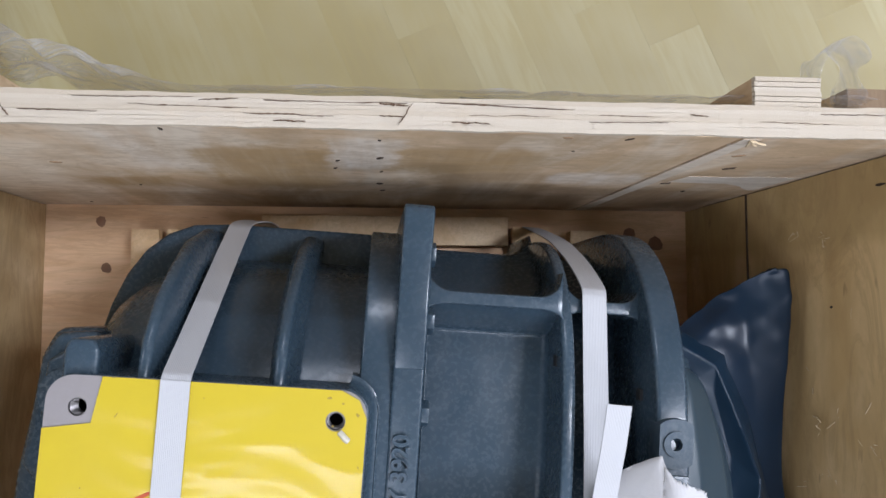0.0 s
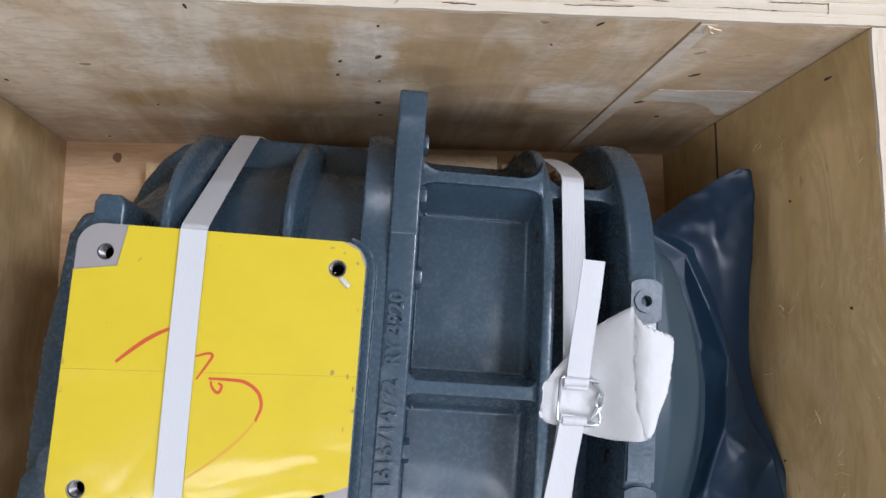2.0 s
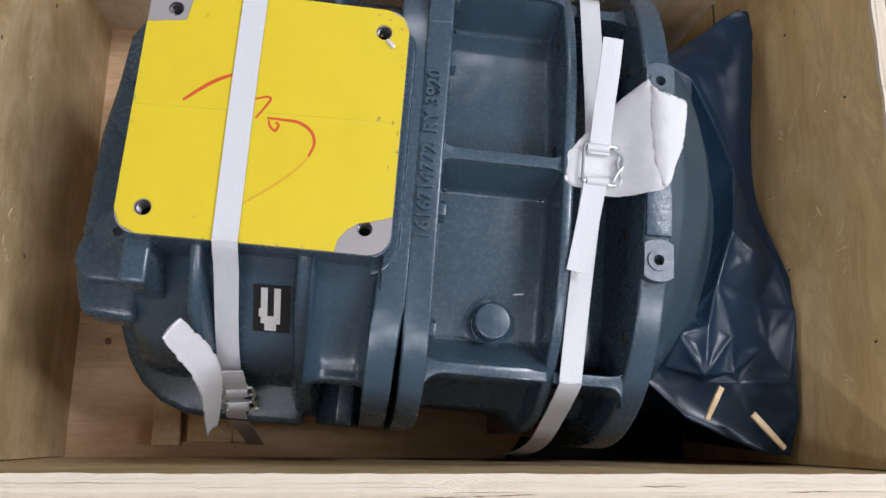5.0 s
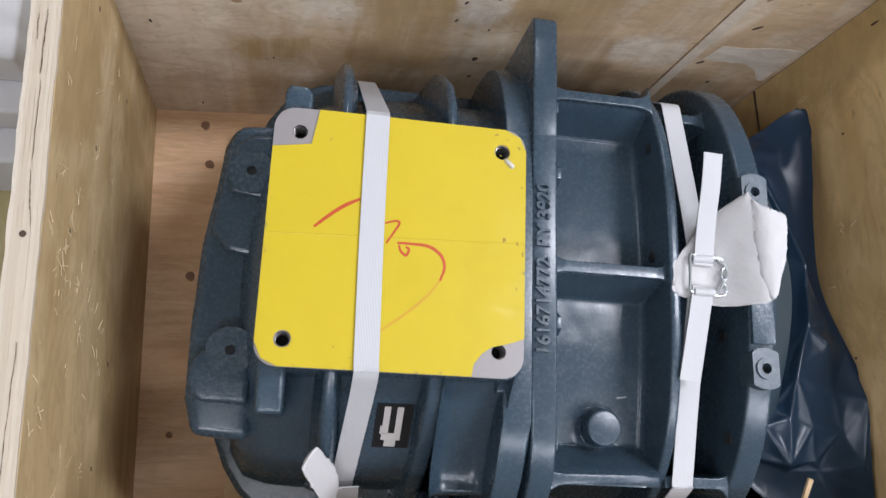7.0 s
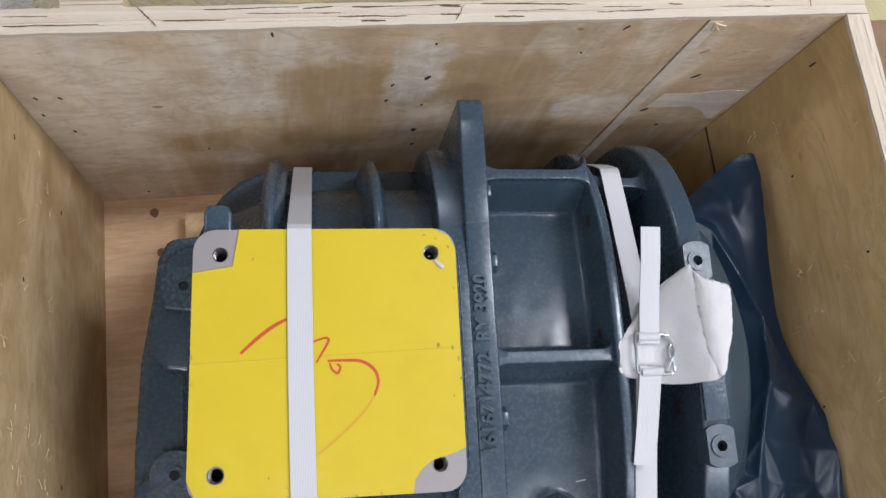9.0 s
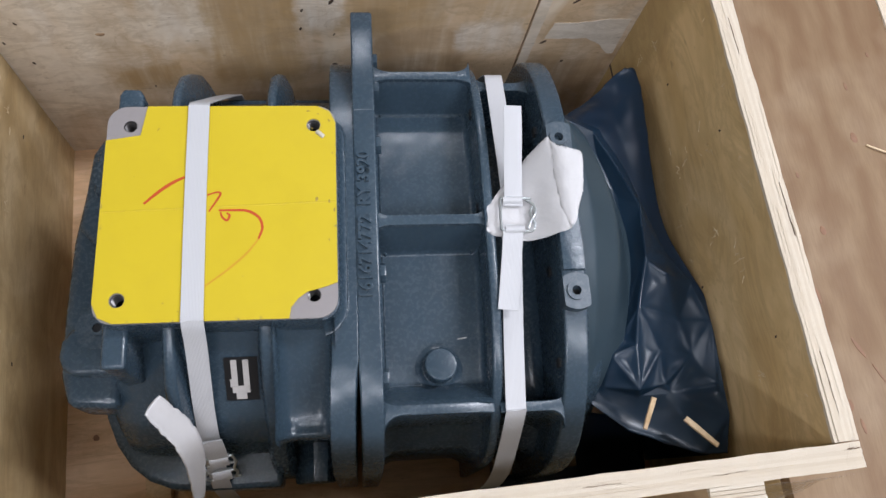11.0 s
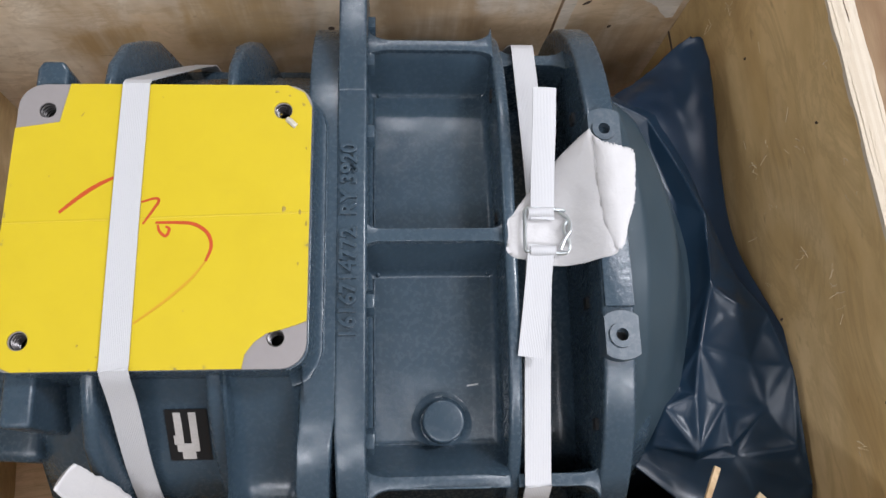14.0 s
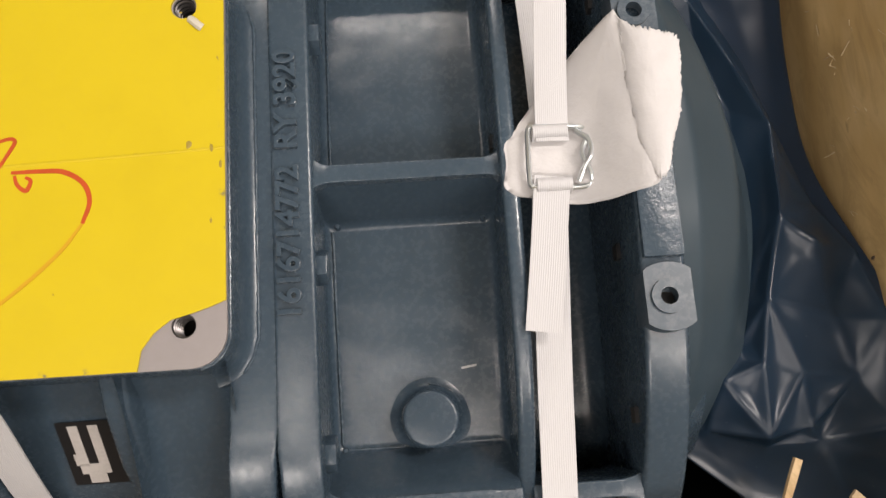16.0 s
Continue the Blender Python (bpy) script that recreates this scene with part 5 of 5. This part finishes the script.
def creased(name, junctions, parent, material, label, cuts=14):
    """A slack film of flat facets between the junctions, folded along sharp creases."""
    flat = [Vector(p[:2]) for p in junctions]
    n = len(CREASES)
    keep = [(n - 2, 0), (0, 1), (1, 2), (2, 5), (n - 1, 3), (3, 4), (4, 6)] + [(k, k + 1) for k in range(len(CREASES), len(junctions) - 1)]
    _, _, faces, _, _, _ = delaunay_2d_cdt(flat, keep, [], 0, 1e-5)
    def loose(p):
        return min(1.0, max(0.0, (0.03 - p.y) / 0.05))

    bm = bmesh.new()
    verts = [bm.verts.new(p) for p in junctions]
    for f in faces:
        bm.faces.new([verts[k] for k in f])
    for e in [e for e in bm.edges if e.is_boundary and e.calc_length() > 0.11]:
        bm.edges.remove(e)
    rnd = random.Random(5)
    held = {frozenset(verts[k] for k in pair) for pair in keep}
    lines = [(e.verts[0].co.xy, e.verts[1].co.xy) for e in bm.edges if e.is_boundary or frozenset(e.verts) in held or (rnd.random() < 0.62 and e.verts[0].co.y + e.verts[1].co.y < 0.06)]
    bmesh.ops.subdivide_edges(bm, edges=bm.edges, cuts=cuts, use_grid_fill=True)
    at = np.array([v.co.xy for v in bm.verts])
    away = np.full(len(at), 1.0)
    for a, b in lines:
        a, d = np.array(a), np.array(b - a)
        t = np.clip((at - a) @ d / (d @ d), 0, 1)
        away = np.minimum(away, np.hypot(*(at - a - t[:, None] * d).T))
    for v, r in zip(bm.verts, away):
        v.co.z -= 0.0034 * (1 - math.exp(-r / 0.0050)) * min(1.0, max(0.2, (0.05 - v.co.y) / 0.06))
    bmesh.ops.smooth_vert(bm, verts=bm.verts, factor=0.5, use_axis_z=True)
    for v in bm.verts:
        v.co.z += loose(v.co) * (0.04 * pleat(v.co, 63, 0.061, 0.2) + 0.018 * pleat(v.co, -24, 0.043, 0.6) - 0.0012) + 0.0008 * noise.noise(v.co * 60)
    ob = part(name, bm, material, parent, label, angle=80)
    m = ob.modifiers.new("thickness", "SOLIDIFY")
    m.thickness, m.offset = 0.0006, -1
    return ob


def film(name, lines, parent, material, soft, label):
    """A sheet through lines of points: smooth along each line, folded where the lines stand."""
    fine = [smooth_path(line, 48) for line in lines]
    cols = []
    for c in zip(*fine):
        col = [c[0]]
        for a, b in zip(c, c[1:]):
            col += [a.lerp(b, k / 18) for k in range(1, 19)]
        for _ in range(3):
            col = [col[0]] + [0.25 * p + 0.5 * q + 0.25 * r for p, q, r in zip(col, col[1:], col[2:])] + [col[-1]]
        cols.append(col)
    rows = []
    for col in cols:
        row = []
        for p in col:
            k = soft(p)
            d = k * crease(p) + 0.0008 * noise.noise((p.x * 40, p.y * 25, 4.0))
            edge = 0.0016 * min(1.0, max(0.0, (p.y - 0.10) / 0.05))
            p = p + Vector((edge * noise.noise((p.x * 90, p.y * 60, 7)), edge * noise.noise((p.x * 70, p.y * 80, 11)), edge * noise.noise((p.x * 60, p.y * 60, 13))))
            row.append(p + (Vector((0.006 * noise.noise((p.y * 22, p.z * 14, 2.0)), 0, 0)) if p.z < -0.15 else Vector((0, 0, d))))
        rows.append(row)
    bm = bmesh.new()
    quads(bm, rows)
    ob = part(name, bm, material, parent, label, angle=70)
    m = ob.modifiers.new("thickness", "SOLIDIFY")
    m.thickness, m.offset = 0.0006, -1
    return ob


def bag():
    thing = tagged(new("film_bag"), "crumpled dark blue plastic film wrapped over the shaft end", "plastic bag")
    thing.matrix_world = SET
    edge_at_ring = [(0.311, 0.128, -0.082), (0.312, 0.1, -0.055), (0.3125, 0.01, -0.038), (0.3125, -0.09, -0.052), (0.3125, -0.158, -0.104)]
    crown = [(0.318, 0.128, -0.08), (0.326, 0.106, -0.056), (0.334, 0.01, -0.043), (0.33, -0.09, -0.06), (0.321, -0.158, -0.112)]
    shoulder = [(0.326, 0.124, -0.09), (0.346, 0.102, -0.072), (0.364, 0.01, -0.066), (0.355, -0.085, -0.084), (0.331, -0.158, -0.124)]
    seam = [(0.33, 0.122, -0.104), (0.354, 0.094, -0.098), (0.382, 0.005, -0.106), (0.375, -0.094, -0.118), (0.347, -0.156, -0.146)]
    valley = [(0.335, 0.124, -0.108), (0.362, 0.098, -0.107), (0.391, 0.006, -0.115), (0.386, -0.096, -0.122), (0.35, -0.16, -0.147)]
    tuck = [(0.326, 0.138, -0.112), (0.352, 0.125, -0.106), (0.388, 0.034, -0.116), (0.392, -0.085, -0.134), (0.347, -0.16, -0.15)]
    slope = [(0.374, 0.177, -0.13), (0.394, 0.15, -0.114), (0.414, 0.03, -0.118), (0.440, -0.085, -0.130), (0.407, -0.199, -0.140)]
    brim = [(0.411, 0.203, -0.1), (0.426, 0.184, -0.102), (0.436, 0.030, -0.124), (0.474, -0.085, -0.122), (0.455, -0.209, -0.130)]
    skirt = [(0.417, 0.203, -0.125), (0.432, 0.184, -0.165), (0.444, 0.02, -0.23), (0.477, -0.088, -0.2), (0.464, -0.209, -0.17)]
    lowest = [(0.458, 0.186, -0.26), (0.456, 0.165, -0.352), (0.44, 0.02, -0.352), (0.46, -0.088, -0.352), (0.455, -0.2, -0.34)]
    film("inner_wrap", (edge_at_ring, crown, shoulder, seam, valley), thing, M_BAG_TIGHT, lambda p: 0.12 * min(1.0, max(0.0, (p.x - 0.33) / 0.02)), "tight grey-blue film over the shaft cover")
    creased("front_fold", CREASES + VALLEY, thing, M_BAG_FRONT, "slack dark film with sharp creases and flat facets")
    film("outer_fold", (tuck, slope, brim, skirt, lowest), thing, M_BAG, lambda p: 0.35 * min(1.0, max(0.0, (p.x - 0.335) / 0.03)), "loose navy fold of film behind the creased one")

    # Dark sheet added on the crate's floor to blacken it below the bag.
    rows = []
    for i in range(25):
        u = 0.262 + 0.198 * i / 24
        rows.append([(u + 0.035 * noise.noise((v * 18, 3.0, 1.0)) * (1 - i / 24), v, -0.3545 + 0.006 * abs(noise.noise((u * 16, v * 22, 5.0))) + 0.012 * max(0.0, (v + 0.19) / 0.05)) for v in [-0.246 + 0.106 * j / 18 + 0.004 * noise.noise((u * 30, 2.0, j * 0.05)) for j in range(19)]])
    bm = bmesh.new()
    quads(bm, rows)
    lowest = part("floor_hem", bm, M_BAG, thing, "added dark sheet that blackens the crate's floor below the bag", angle=30)
    m = lowest.modifiers.new("thickness", "SOLIDIFY")
    m.thickness, m.offset = 0.0006, -1


bag()
for (x0, y0), (x1, y1), w in (((0.385, -0.160), (0.372, -0.188), 0.0025), ((0.412, -0.180), (0.439, -0.206), 0.0029)):
    d = Vector((x1 - x0, y1 - y0, 0))
    s = Vector((-d.y, d.x, 0)).normalized() * w
    z = -0.092
    rows = [[Vector((x0, y0, z)) + d * t + s * a * (1 - 0.25 * abs(2 * t - 1) * (t > 0.5)) + Vector((0, 0, h)) for a, h in ((-1, 0), (1, 0), (0.9, 0.002), (-0.9, 0.0026))] for t in (0, 0.35, 0.7, 1)]
    placed("wood_chip", loft(rows), M_CHIP, "pale splinter of wood lying on the film", "wood chip")


rows = [[Vector((0.2035, -0.099, floor_at(-0.099, 0.0002))) + Vector((0.0085 * t, 0.0012 * t, 0)) + Vector((0, a, h)) for a, h in ((-0.0006, 0), (0.0006, 0), (0.0006, 0.0008), (-0.0006, 0.0008))] for t in (0, 0.5, 1)]
placed("wood_chip", loft(rows), M_FOAM, "tiny white splinter lying in the casting pocket", "wood chip")

# ---- outside the crate ----
def stretch_film():
    """Clear film wound round the outside of the crate, loose at the corners."""
    thing = tagged(new("stretch_film"), "clear crinkled stretch film round the crate's outside", "stretch film")

    def sheet(name, x0, x1, deep, bulge, steps, label):
        bm = bmesh.new()
        rows = []
        for i in range(steps + 1):
            x = x0 + (x1 - x0) * i / steps
            row = []
            for j in range(15):
                s = j / 14
                out = bulge(x) * (1 - 0.3 * s) + abs(noise.noise((x * 26, s * 3.0, 2.0))) * (0.004 + bulge(x) * 0.5)
                row.append((x, IN_Y1 + T + 0.006 + out + 0.004 * s, TOP_Z - 0.008 - deep * s + (0.004 + bulge(x) * 0.25) * noise.noise((x * 24, 1.3, 0.4)) * (1 - s)))
            rows.append(row)
        quads(bm, rows)
        return part(name, bm, M_CLEAR, thing, label, angle=50)

    sheet("film_sheet", -0.095, 0.255, 0.14, lambda x: 0.001, 120, "thin clear film pulled tight along the panel")
    sheet("crumpled_corner", -0.345, -0.096, 0.10, lambda x: 0.001 + 0.030 * max(0.0, min(1.0, (-0.10 - x) / 0.11)) ** 1.3, 120, "bunched crumpled film at the crate corner")
    sheet("film_sheet", 0.302, 0.345, 0.10, lambda x: 0.002, 20, "thin clear film pulled tight along the panel")
    loop = [(0.299, IN_Y1 + T + 0.021, TOP_Z - 0.016), (0.303, IN_Y1 + T + 0.031, TOP_Z - 0.008), (0.312, IN_Y1 + T + 0.041, TOP_Z - 0.004), (0.323, IN_Y1 + T + 0.043, TOP_Z - 0.008), (0.330, IN_Y1 + T + 0.034, TOP_Z - 0.016), (0.333, IN_Y1 + T + 0.018, TOP_Z - 0.022), (0.334, IN_Y1 + T + 0.004, TOP_Z - 0.024)]
    part("loose_loop", ribbon(loop, 0.030, 0.0006, side=(0.1, 0.1, 1.0), across=9, bow=0.002, steps=6, taper=lambda t: 0.55 + 0.45 * abs(math.sin(9 * t)) + 0.2 * math.sin(23 * t)), M_CLEAR_THIN, thing, "shiny loose loop of film beside the batten", angle=40)


stretch_film()


def near_film():
    bm = bmesh.new()
    rows = []
    for i in range(61):
        x = 0.20 + 0.20 * i / 60
        rows.append([(x, IN_Y0 - T - 0.004 - 0.019 * math.exp(-((x - 0.30) / 0.04) ** 2) - 0.006 * abs(noise.noise((x * 30, j * 0.4, 7))), TOP_Z - 0.014 - 0.012 * j) for j in range(14)])
    quads(bm, rows)
    return tagged(part("stretch_film", bm, M_CLEAR, angle=60), "clear crinkled stretch film round the crate's outside", "stretch film")


near_film()


def closed_crate(x0, x1, y0, y1, top):
    thing = tagged(new("closed_crate"), "lower closed plywood crate with reddish face and pale edge", "crate")
    thing.location = ((x0 + x1) / 2, (y0 + y1) / 2, GROUND)
    m = Matrix.Translation(-thing.location)
    for name, dims, mat in (("lid", (x0, x1 - 0.0145, y0, y1, top - 0.018, top), M_CRATE2), ("side_panel", (x1 - 0.014, x1, y0, y1, GROUND, top + 0.0015), M_PLY), ("side_panel", (x0, x0 + 0.014, y0, y1, GROUND, top - 0.019), M_WALL_SIDE),
                            ("end_panel", (x0 + 0.015, x1 - 0.015, y0, y0 + 0.014, GROUND, top - 0.019), M_WALL_SIDE), ("end_panel", (x0 + 0.015, x1 - 0.015, y1 - 0.014, y1, GROUND, top - 0.019), M_WALL_SIDE)):
        bm = box(*dims)
        bm.transform(m)
        lid = part(name, bm, mat, thing, bevel=0.0008)
        if name == "lid":
            keep = lid
    for kx, ky, w, h in ((0.590, -0.045, 0.0045, 0.0075), (0.5206, -0.151, 0.004, 0.006), (0.494, -0.221, 0.0022, 0.010), (0.494, -0.334, 0.0045, 0.007), (0.502, -0.356, 0.0022, 0.009), (0.521, -0.279, 0.0024, 0.014), (0.535, -0.307, 0.0012, 0.014), (0.600, 0.02, 0.0020, 0.006), (0.640, 0.06, 0.0020, 0.004), (0.51, -0.085, 0.0020, 0.004)):
        bm = disc(0, 0, 1, -0.0004, 0.0005, 10, r1=0.8)
        bm.transform(m @ Matrix.Translation((kx, ky, top)) @ pose(0, 0, 0, 0, 0, 24 if h > 0.012 else 6) @ Matrix.Diagonal((w, h, 1, 1)))
        part("knot", bm, M_KNOT, keep)
    return thing


closed_crate(0.412, 0.690, -0.80, 0.203, 0.44)
bm = wire(smooth_path([(0.601, -0.056, 0.4415), (0.624, -0.068, 0.4425), (0.648, -0.075, 0.4415)], 5), 0.0011, 5)
tagged(part("wood_sliver", bm, M_FIBRE), "thin pale sliver of wood lying on the lower crate", "wood sliver")


def foam_stack():
    for k, (x0, x1, y0, y1, z0, h) in enumerate(((-0.88, -0.44, 0.06, 0.62, GROUND, 0.11), (-0.86, -0.425, 0.10, 0.64, GROUND + 0.11, 0.05), (-0.87, -0.45, 0.13, 0.60, GROUND + 0.16, 0.06))):
        bm = bmesh.new()
        rows = []
        for i in range(25):
            x = x0 + (x1 - x0) * i / 24
            sag = 0.008 * noise.noise((x * 6, k, 0))
            rows.append([(x, y0 + 0.012 * noise.noise((x * 5, k, 3)), z0), (x, y1, z0), (x, y1, z0 + h + sag), (x, (y0 + y1) / 2, z0 + h + sag * 0.5), (x, y0 + 0.012 * noise.noise((x * 5, k, 3)), z0 + h - abs(sag))])
        tagged(part("foam_sheet", loft(rows), M_FOAM, bevel=0.006, seg=3), "thick white foam sheet lying in a stack on the floor", "foam sheet", "foam sheets in the stack")


foam_stack()

# ---- bodies added above the assumed ceiling lights, out of view ----
for lx, ly, _ in LAMPS:
    body = tagged(part("lamp_body", box(lx - 0.47, lx + 0.47, ly - 0.12, ly + 0.12, CEIL - 0.07, CEIL), M_CEIL, bevel=0.006), "unseen white body above an assumed ceiling light", "lamp body", "lamp bodies")


# ---- parquet planks, last ----
def planks():
    """Single planks near the crate; those farther off are joined into one piece."""
    rnd = random.Random(11)
    length, width, gap = 0.50, 0.074, 0.00005
    turn = pose(0, 0, 0, 0, 0, 114.0)
    first = None
    corners, faces = [], []
    for i in range(-76, 77):
        for j in range(-13, 14):
            p = turn @ Vector(((j + 0.37 * (i % 3) + 0.11 * (i % 2)) * length, i * width, 0))
            if max(abs(p.x), abs(p.y)) > 3.7:
                continue
            m = Matrix.Translation((p.x, p.y, GROUND + 0.0003 * rnd.random())) @ turn
            if -1.25 < p.x < 1.3 and -1.0 < p.y < 1.7:
                if first is None:
                    first = ob = part("plank", box(-length / 2 + gap, length / 2 - gap, -width / 2 + gap, width / 2 - gap, -0.004, 0.0), M_PARQUET, FLOOR)
                else:
                    ob = new("plank", first.data)
                    ob.parent = FLOOR
                ob.matrix_local = m
                continue
            k = len(corners)
            corners += [m @ Vector((a * (length / 2 - gap), b * (width / 2 - gap), z)) for z in (-0.004, 0.0) for a, b in ((-1, -1), (1, -1), (1, 1), (-1, 1))]
            faces += [(k + 4, k + 5, k + 6, k + 7)] + [(k + q, k + (q + 1) % 4, k + 4 + (q + 1) % 4, k + 4 + q) for q in range(4)]
    mesh = bpy.data.meshes.new("far_planks")
    mesh.from_pydata(corners, [], faces)
    mesh.materials.append(M_PARQUET_FAR)
    far = new("far_planks", mesh)
    far.parent = FLOOR
    tagged(far, "worn yellowish parquet planks", kind="stuff")


planks()
